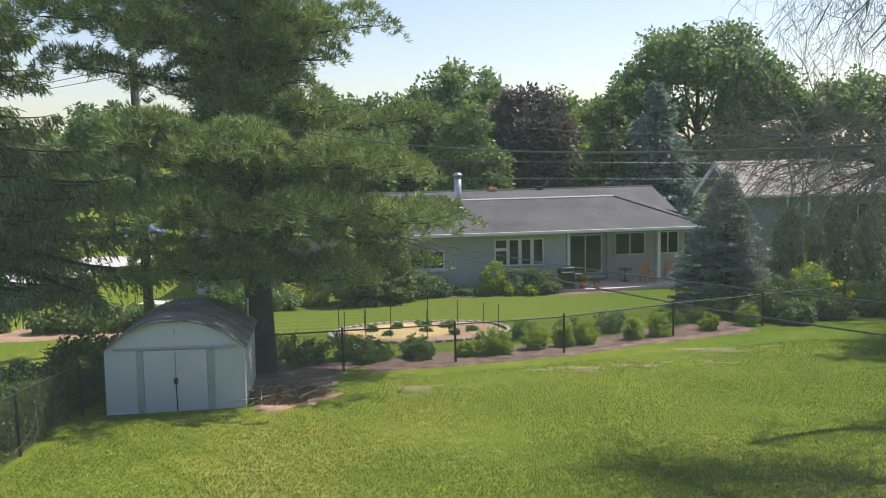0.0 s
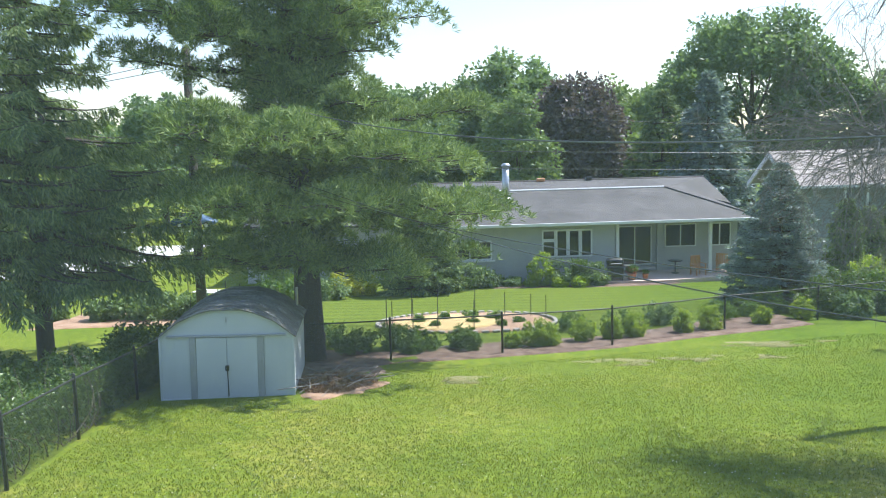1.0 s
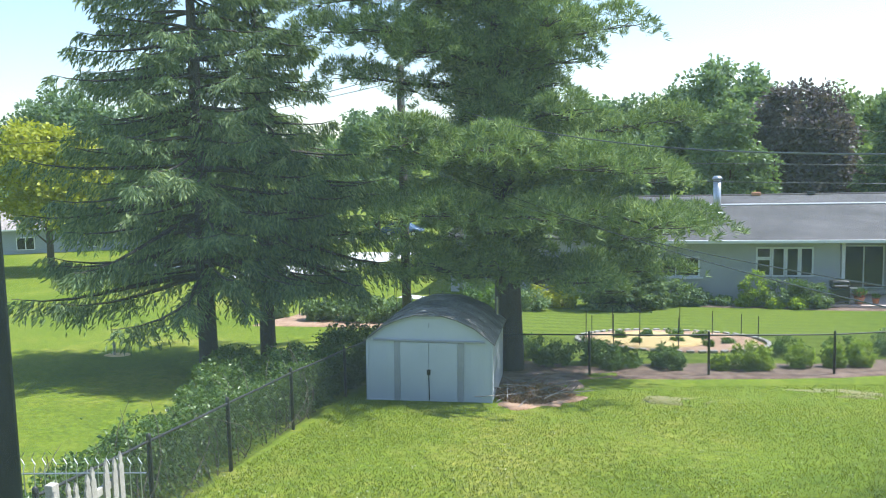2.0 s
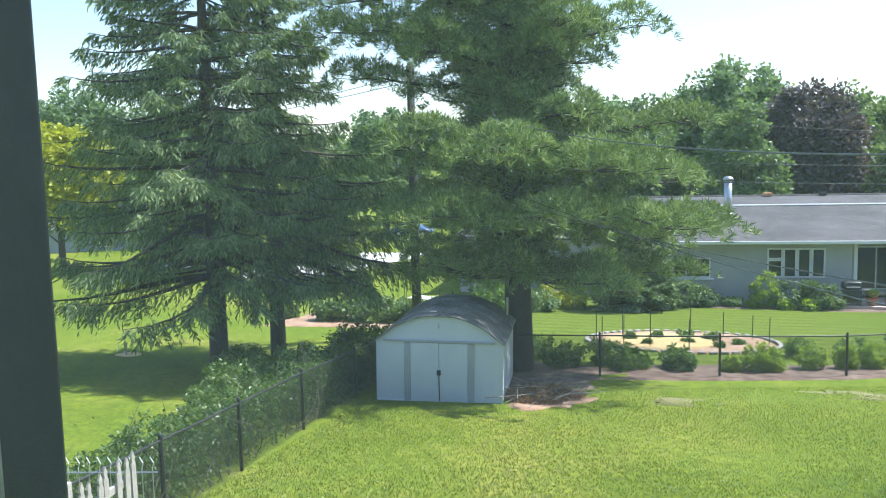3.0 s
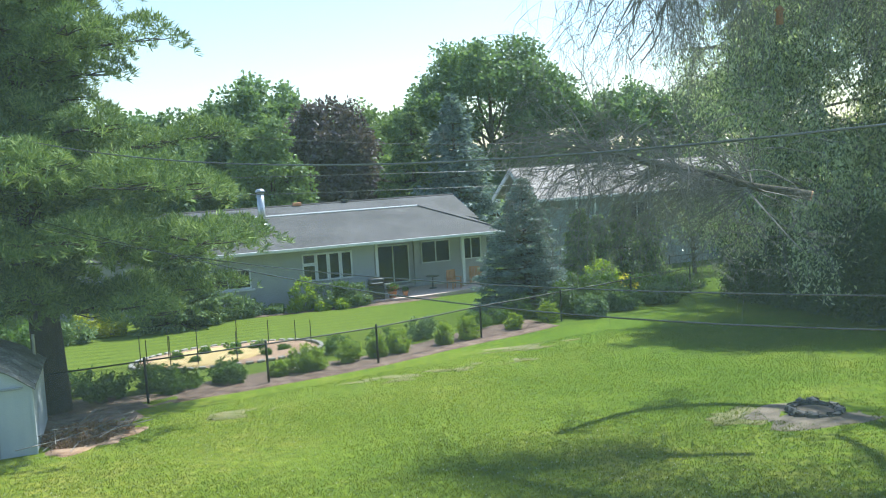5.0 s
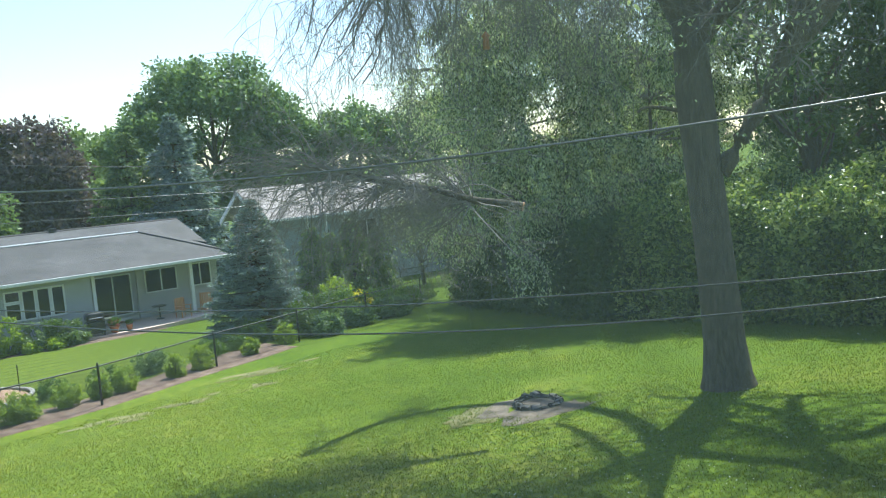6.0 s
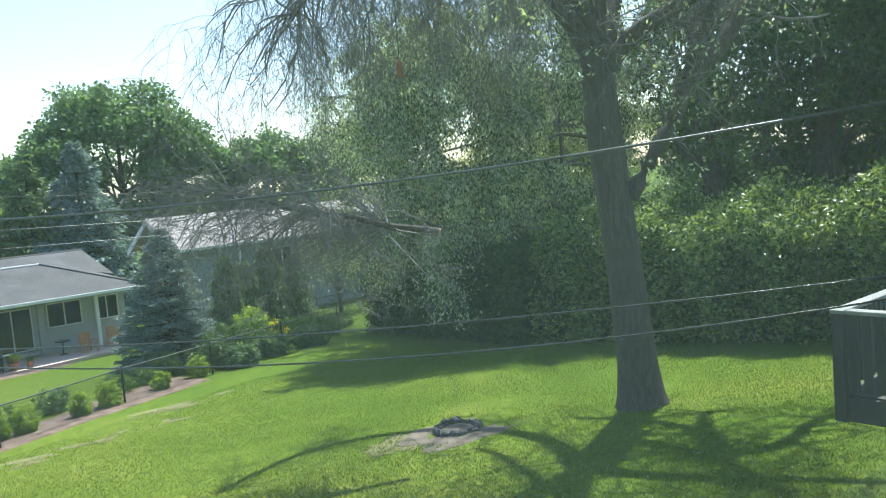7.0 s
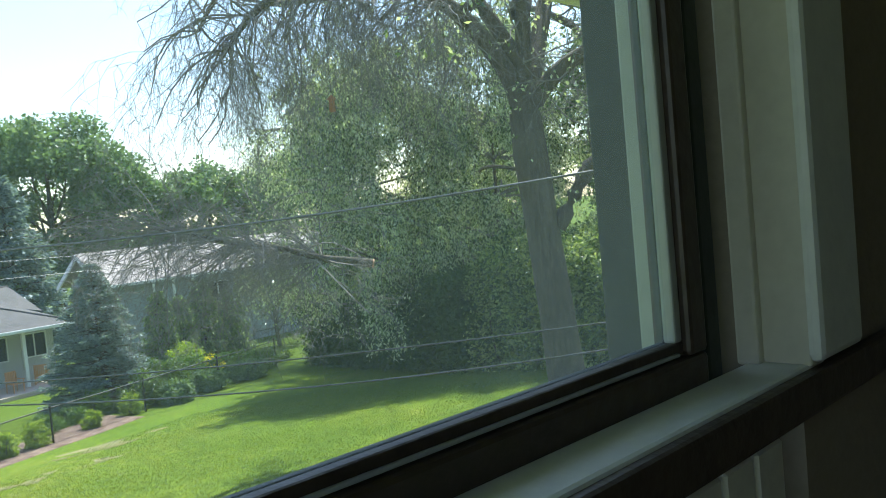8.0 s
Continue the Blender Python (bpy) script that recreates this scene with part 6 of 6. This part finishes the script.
def stone_edge():
    ring = thing("stone_edging", "ring of pale stones round the garden bed", "edging")
    pts = blob_outline(0.2, 30.7, 3.38, 2.58, 54, 0.05)
    for x, y in pts:
        part("stone", bevel_box((0, 0, 0.03), (0.26, 0.15, 0.1), 0.03, 2), M_STONEEDGE, ring, m=Matrix.Translation((x, y, float(gz(x, y)) + 0.02)) @ Matrix.Rotation(math.atan2(y - 30.7, x - 0.2) + 1.57 + rng.normal() * 0.15, 4, "Z"))


stone_edge()


def fire_pit():
    x, y = 10.95, 12.95
    z0 = float(gz(x, y))
    f = thing("fire_pit", "round fire pit of grey stones with ash inside", "fire pit", (x, y, z0))
    for row, (r, n) in enumerate(((0.45, 13),)):
        for k in range(n):
            a = 2 * math.pi * (k + 0.5 * row) / n + rng.normal() * 0.03
            bm = bevel_box((0, 0, 0), (0.22, 0.16, 0.12), 0.04, 2)
            for v in bm.verts:
                v.co += Vector(rng.normal(size=3) * 0.018)
            part("stone", bm, M_STONE, f, m=Matrix.Translation((math.cos(a) * r, math.sin(a) * r, 0.05 + rng.normal() * 0.015)) @ Matrix.Rotation(a + 1.57 + rng.normal() * 0.25, 4, "Z") @ Matrix.Rotation(rng.normal() * 0.15, 4, "X"))
    part("ash", lathe([(0.0, 0.07), (0.25, 0.06), (0.42, 0.02)], 24), M_ASHPIT, f)


fire_pit()


def grill():
    x, y = to_house(11.1, -1.3)
    g = thing("barbecue_grill", "dark covered barbecue grill on the patio", "grill", (x, y, PATIO_Z), HRZ)
    part("cart", bevel_box((0, 0, 0.42), (0.85, 0.5, 0.6), 0.03), M_GRILL, g)
    part("lid", bevel_box((0, 0, 0.97), (0.9, 0.55, 0.42), 0.14, 4), M_GRILL, g, smooth=True)
    part("side_shelf", bevel_box((0.62, 0, 0.78), (0.34, 0.45, 0.05), 0.01), M_METAL, g)
    part("lid_handle", Geo().tube([(-0.3, -0.33, 0.92), (0.3, -0.33, 0.92)], 0.02, 8), M_METAL, g)
    for sx in (-1, 1):
        for sy in (-1, 1):
            part("leg", Geo().box((sx * 0.36, sy * 0.2, 0.06), (0.06, 0.06, 0.12)), M_GRILL, g)


grill()


def flower_pot(u, v, r, h, flower=True):
    x, y = to_house(u, v)
    p = thing("flower_pot", "terracotta pot with leafy red flowers on the patio" if flower else "small terracotta pot on the patio", "flower pot", (x, y, PATIO_Z), 0, "patio pots")
    part("pot", lathe([(0.0, 0.0), (r * 0.7, 0.0), (r, h * 0.85), (r * 1.1, h * 0.86), (r * 1.1, h), (r * 0.9, h), (r * 0.88, h * 0.9), (0.0, h * 0.9)], 20), M_TERRA, p, smooth=True)
    n = 160 if flower else 60
    c = unit(n) * np.array((r, r, r * 0.6)) * 0.8 + np.array((0, 0, h + r * 0.4))
    part("leaves", cards(Geo(), c, unit(n) + np.array((0, 0, 1.2)), 0.32 if flower else 0.15, 0.05, 0.2), M_BUSH, p)
    if flower:
        c = unit(70) * np.array((r * 1.2, r * 1.2, 0.16)) + np.array((0, 0, h + r * 0.55))
        part("flowers", cards(Geo(), c, unit(70), 0.09, 0.09, 0.1), M_FLOWER, p)


flower_pot(12.0, -1.35, 0.24, 0.36)
flower_pot(12.75, -1.3, 0.16, 0.28, False)


def patio_chair(u, v, rz):
    x, y = to_house(u, v)
    c = thing("patio_chair", "orange-brown wooden patio armchair", "chair", (x, y, PATIO_Z), rz, "patio chairs")
    for sx in (-1, 1):
        for sy, hh in ((-0.26, 0.6), (0.26, 0.95)):
            part("leg", bevel_box((sx * 0.29, sy, hh / 2), (0.05, 0.05, hh), 0.008), M_CHAIR, c)
        part("armrest", bevel_box((sx * 0.31, 0.0, 0.62), (0.09, 0.62, 0.035), 0.008), M_CHAIR, c)
    for k in range(5):
        part("seat_slat", bevel_box((0, -0.22 + k * 0.11, 0.42), (0.56, 0.09, 0.025), 0.006), M_CHAIR, c)
    for k in range(6):
        part("back_slat", bevel_box((-0.23 + k * 0.092, 0.28, 0.72), (0.07, 0.025, 0.56), 0.006), M_CHAIR, c)
    part("back_rail", bevel_box((0, 0.28, 1.0), (0.62, 0.035, 0.07), 0.008), M_CHAIR, c)


patio_chair(15.9, -0.5, HRZ + 0.3)
patio_chair(17.6, 0.4, HRZ + 2.6)


def patio_table(u, v):
    x, y = to_house(u, v)
    c = thing("patio_table", "small dark round table on the porch", "table", (x, y, PATIO_Z))
    part("top", lathe([(0, 0.68), (0.38, 0.68), (0.4, 0.7), (0.38, 0.72), (0, 0.72)], 24), M_GRILL, c)
    part("leg", lathe([(0, 0), (0.22, 0), (0.22, 0.03), (0.035, 0.06), (0.035, 0.68), (0, 0.68)], 12), M_GRILL, c)


patio_table(14.9, 0.3)


def sapling_marker():
    x, y = -17.8, 22.9
    z0 = float(gz(x, y))
    s = thing("stake", "short wooden stake in a small bare ring on the far lawn", "stake", (x, y, z0))
    part("post", bevel_box((0, 0, 0.2), (0.07, 0.07, 0.55), 0.01), M_PICKET, s)
    part("bare_ring", lathe([(0.0, 0.03), (0.35, 0.02), (0.5, -0.01)], 24), M_STRAW, s)


sapling_marker()


def bird_feeder():
    f = thing("bird_feeder", "small reddish feeder hanging from a bare branch", "bird feeder", (9.55, 12.1, 1.95))
    part("body", lathe([(0.0, 0.0), (0.06, 0.0), (0.055, 0.22), (0.09, 0.24), (0.0, 0.33)], 12), M_TERRA, f, smooth=True)
    part("hook", Geo().tube([(0, 0, 0.32), (0.0, 0, 2.3)], 0.006, 5), M_BLACK, f)


bird_feeder()


def car(x, y, rz, paint, label):
    c = thing("car", label, "car", (x, y, float(gz(x, y)) + 0.02), rz, "parked cars")
    bm = bmesh.new()
    prof = [(-2.2, 0.35), (2.2, 0.35), (2.25, 0.75), (1.3, 0.92), (0.6, 1.42), (-1.1, 1.45), (-1.9, 0.98), (-2.25, 0.9)]
    l_, r_ = [bm.verts.new((a, -0.88, b)) for a, b in prof], [bm.verts.new((a, 0.88, b)) for a, b in prof]
    bm.faces.new(l_)
    bm.faces.new(r_[::-1])
    for k in range(len(prof)):
        k2 = (k + 1) % len(prof)
        bm.faces.new((l_[k], r_[k], r_[k2], l_[k2]))
    bmesh.ops.bevel(bm, geom=bm.edges[:], offset=0.07, segments=2, affect="EDGES")
    part("body", bm, paint, c, smooth=True)
    for sy in (-1, 1):
        part("side_window", Geo().add([(-1.5, sy * 0.885, 1.0), (0.9, sy * 0.885, 1.0), (0.5, sy * 0.885, 1.34), (-1.05, sy * 0.885, 1.36)], [(0, 1, 2, 3)]), M_GLASS_DARK, c)
        for sx in (-1.35, 1.4):
            w = part("tyre", lathe([(0.2, -0.1), (0.33, -0.1), (0.33, 0.1), (0.2, 0.1)], 20), M_BLACK, c, m=Matrix.Translation((sx, sy * 0.82, 0.33)) @ Matrix.Rotation(radians(90), 4, "X"))
            part("rim", lathe([(0.0, -0.08), (0.2, -0.08), (0.2, 0.08), (0.0, 0.08)], 16), M_METAL, w)


car(-27.6, 84.0, 0.02, surf("blue_car_paint", (0.05, 0.09, 0.16), (0.07, 0.12, 0.20), 2, 20, 0.25, 0.0), "dark blue car parked in the street")
car(-33.5, 50.5, 0.5, surf("silver_car_paint", (0.45, 0.46, 0.47), (0.55, 0.56, 0.57), 2, 20, 0.25, 0.0, 0.4), "silver car parked on the driveway")
sign = thing("street_sign", "thin dark sign post at the kerb", "sign post", (-24.6, 71.5, float(gz(-24.6, 71.5))))
part("post", lathe([(0, -0.2), (0.05, -0.2), (0.05, 2.4), (0, 2.4)], 8), M_BLACK, sign)

# own deck, eave -----------------------------------------------------------------
def deck():
    x0, y1, zr = 9.15, 4.1, -1.85
    d = thing("deck", "dark wooden raised deck with a pale top rail", "deck")
    for x, y in ((x0, y1), (11.2, y1), (13.2, y1), (x0, 2.3), (x0, 0.5)):
        part("post", bevel_box((x, y, zr - 0.615), (0.14, 0.14, 1.23), 0.012), M_DECK, d)
    for x in (11.4, 13.4):
        part("support", bevel_box((x, 2.2, (zr - 0.96 - 4.6) / 2), (0.16, 0.16, zr - 0.96 + 4.6), 0.012), M_DECK, d)
    part("top_rail", bevel_box(((x0 + 14) / 2, y1, zr + 0.02), (14 - x0 + 0.16, 0.16, 0.045), 0.01), M_DECKCAP, d, "pale weathered rail cap")
    part("top_rail", bevel_box((x0, (y1 + 0.3) / 2 - 0.04, zr + 0.022), (0.16, y1 - 0.3 - 0.1, 0.045), 0.01), M_DECKCAP, d)
    for k in range(34):
        part("baluster", Geo().box((x0 + 0.12 + k * 0.14, y1, zr - 0.45), (0.09, 0.03, 0.86)), M_DECK, d)
    for k in range(26):
        part("baluster", Geo().box((x0, 0.45 + k * 0.14, zr - 0.45), (0.03, 0.09, 0.86)), M_DECK, d)
    for k in range(26):
        part("board", Geo().box(((x0 + 14) / 2, 0.37 + k * 0.145, zr - 0.94), (14 - x0, 0.135, 0.035)), M_DECK, d)
    part("rim", bevel_box(((x0 + 14) / 2, y1 + 0.03, zr - 1.08), (14 - x0 + 0.1, 0.05, 0.28), 0.01), M_DECK, d)
    part("rim", bevel_box((x0 - 0.03, 2.2, zr - 1.08), (0.05, 3.8, 0.28), 0.01), M_DECK, d)
    b = thing("bench", "pale bench seat on the deck", "bench", (10.6, 2.6, zr - 0.92))
    part("seat", bevel_box((0, 0, 0.42), (1.2, 0.4, 0.05), 0.01), M_DECKCAP, b)
    for sx in (-0.5, 0.5):
        part("leg", bevel_box((sx, 0, 0.2), (0.08, 0.36, 0.4), 0.01), M_DECKCAP, b)


deck()
# eave above the view, added to keep sun off pane and sill
h = thing("eave", "unseen soffit and fascia added to shade the window", "eave", kind="structure")
part("soffit", Geo().box((0.4, 0.82, 1.36), (8.0, 0.92, 0.04)), M_WHITE, h)
part("fascia", Geo().box((0.4, 1.29, 1.42), (8.0, 0.03, 0.2)), M_WHITE, h)
h = thing("eave", "pale soffit and fascia of the house's own roof", "eave", kind="structure")
part("soffit", Geo().box((9.3, 2.0, 1.54), (9.6, 3.1, 0.04)), M_WHITE, h)
part("fascia", Geo().box((9.3, 3.58, 1.6), (9.6, 0.04, 0.2)), M_WHITE, h)
roof_part("roof", [[(4.5, 3.65, 1.72), (14.1, 3.65, 1.72), (14.1, 0.35, 2.6), (4.5, 0.35, 2.6)]], M_ROOF, h)

# window and room ------------------------------------------------------------------
YG = 0.22          # pane
XL, XR = -0.262, 0.72
ZB, ZT = -0.18, 0.95


def wall_piece(name, x0, x1, y0, y1, z0, z1, m_=None):
    ob = part(name, Geo().box(((x0 + x1) / 2, (y0 + y1) / 2, (z0 + z1) / 2), (x1 - x0, y1 - y0, z1 - z0)), m_ or M_INWALL)
    return tagged(ob, "brown painted wall of the dim room", "wall", kind="structure")


WI, WO = 0.14, 0.36
OXL, OXR, OZB, OZT = XL - 0.17, 0.89, -0.42, 1.12
wall_piece("wall_north", -2.2, OXL, WI, WO, -1.2, 1.5)
wall_piece("wall_north_2", OXR, 2.6, WI, WO, -1.2, 1.5)
wall_piece("wall_north_3", OXL, OXR, WI, WO, -1.2, OZB)
wall_piece("wall_north_4", OXL, OXR, WI, WO, OZT, 1.5)
# west wall pieces leave an unseen opening, added to brighten the room
wall_piece("wall_west", -2.4, -2.2, -0.1, WO, -1.2, 1.5)
wall_piece("wall_west_2", -2.4, -2.2, -3.2, -1.85, -1.2, 1.5)
wall_piece("wall_west_3", -2.4, -2.2, -1.85, -0.1, -1.2, -0.95)
wall_piece("wall_west_4", -2.4, -2.2, -1.85, -0.1, 1.4, 1.5)
wall_piece("wall_east", 2.6, 2.8, -3.2, WO, -1.2, 1.5)
wall_piece("wall_south", -2.4, 2.8, -3.4, -3.2, -1.2, 1.5)
tagged(part("floor", Geo().box((0.2, -1.5, -1.25), (5.2, 3.9, 0.1)), M_FLOORIN), "brown wooden floor of the room", "floor", kind="structure")
tagged(part("ceiling", Geo().box((0.2, -1.5, 1.55), (5.2, 3.9, 0.1)), M_WHITE), "white ceiling of the room", "ceiling", kind="structure")
# outside cladding of the own house below and beside
tagged(part("wall_outside", Geo().box((-1.6, 0.45, -2.75), (21.0, 0.16, 3.0)), M_WALL2), "siding of the house below the window", "wall", kind="structure")

win = thing("window_1", "closed window with dark wooden frame, pale sash and dusty glass", "window", kind="structure")


def ring(x0, x1, z0, z1, w, y0, y1, bevel=0.004):
    """Four bars round an opening, mitred by butting."""
    bm = bmesh.new()
    yc, dy = (y0 + y1) / 2, y1 - y0
    for xc in (x0 - w / 2, x1 + w / 2):
        bevel_box((xc, yc, (z0 + z1) / 2), (w, dy, z1 - z0), bevel, 2, bm)
    for zc in (z0 - w / 2, z1 + w / 2):
        bevel_box(((x0 + x1) / 2, yc, zc), (x1 - x0 + 2 * w, dy, w), bevel, 2, bm)
    return bm


for x in (XL - 0.008, XR + 0.008):
    part("glass_bead", bevel_box((x, YG - 0.004, (ZB + ZT) / 2), (0.016, 0.016, ZT - ZB), 0.003), M_VINYL, win, "pale glazing bead")
for z in (ZB - 0.008, ZT + 0.008):
    part("glass_bead", bevel_box(((XL + XR) / 2, YG - 0.004, z), (XR - XL + 0.032, 0.016, 0.016), 0.003), M_DARKWOOD, win, "dark glazing bead")
part("bead_edge", bevel_box(((XL + XR) / 2, YG - 0.0145, ZB - 0.012), (XR - XL, 0.005, 0.004), 0.001), M_SHEDTRIM, win, "thin grey line along the bead")
part("gasket", ring(XL + 0.0, XR, ZB, ZT, 0.006, YG + 0.0045, YG + 0.012, 0.001), M_GASKET, win)
part("sash", ring(XL - 0.017, XR + 0.017, ZB - 0.017, ZT + 0.017, 0.040, YG - 0.022, YG + 0.028, 0.006), M_DARKWOOD, win, "dark brown wooden sash")
part("jamb_liner", ring(XL - 0.078, XR + 0.078, ZB - 0.115, ZT + 0.06, 0.035, YG - 0.01, YG + 0.10, 0.004), M_GASKET, win, "dark green jamb liner")
part("outer_stop", ring(XL - 0.045, XR + 0.045, ZB - 0.10, ZT + 0.004, 0.03, YG + 0.03, YG + 0.062, 0.004), M_VINYL, win, "pale outer stop")
part("outer_frame", ring(XL - 0.072, XR + 0.072, ZB - 0.17, ZT, 0.05, YG + 0.066, YG + 0.13, 0.004), M_GASKET, win, "green painted outer frame")
pane = part("pane", Geo().box(((XL + XR) / 2, YG, (ZB + ZT) / 2), (XR - XL + 0.008, 0.004, ZT - ZB + 0.008)), M_PANE, win, "dusty clear glass")
pane.visible_shadow = False
part("inner_jamb", bevel_box((0.898, 0.17, 0.42), (0.02, 0.09, 1.31), 0.003), M_PANEL, win, "cream inner jamb")
part("inner_stop", bevel_box((0.881, 0.197, 0.42), (0.018, 0.03, 1.31), 0.004), M_PANEL, win)
part("inner_jamb", bevel_box((OXL - 0.008, 0.17, 0.42), (0.02, 0.09, 1.31), 0.003), M_DARKWOOD, win)
tagged(part("window_sill", bevel_box((0.27, 0.165, -0.247), (1.34, 0.075, 0.03), 0.006)  , M_SILL), "pale green painted window sill", "window sill", kind="structure")
tagged(part("apron", bevel_box((0.45, 0.124, -0.262), (1.76, 0.022, 0.05), 0.006), M_DARKWOOD), "dark brown wooden apron under the sill", "trim", kind="structure")
for sx, x in ((1, 0.886), (-1, OXL)):
    tagged(part("trim", bevel_box((x + sx * 0.075, 0.125, 0.47), (0.145, 0.028, 1.40), 0.01), M_SILL), "pale green painted window casing", "trim", kind="structure")
pan = thing("wall_panelling", "cream vertical board panelling below the window", "panelling", kind="structure")
for k in range(19):
    part("board", bevel_box((-0.55 + k * 0.072, 0.128, -0.715), (0.066, 0.018, 0.85), 0.004, 1), M_PANEL, pan)
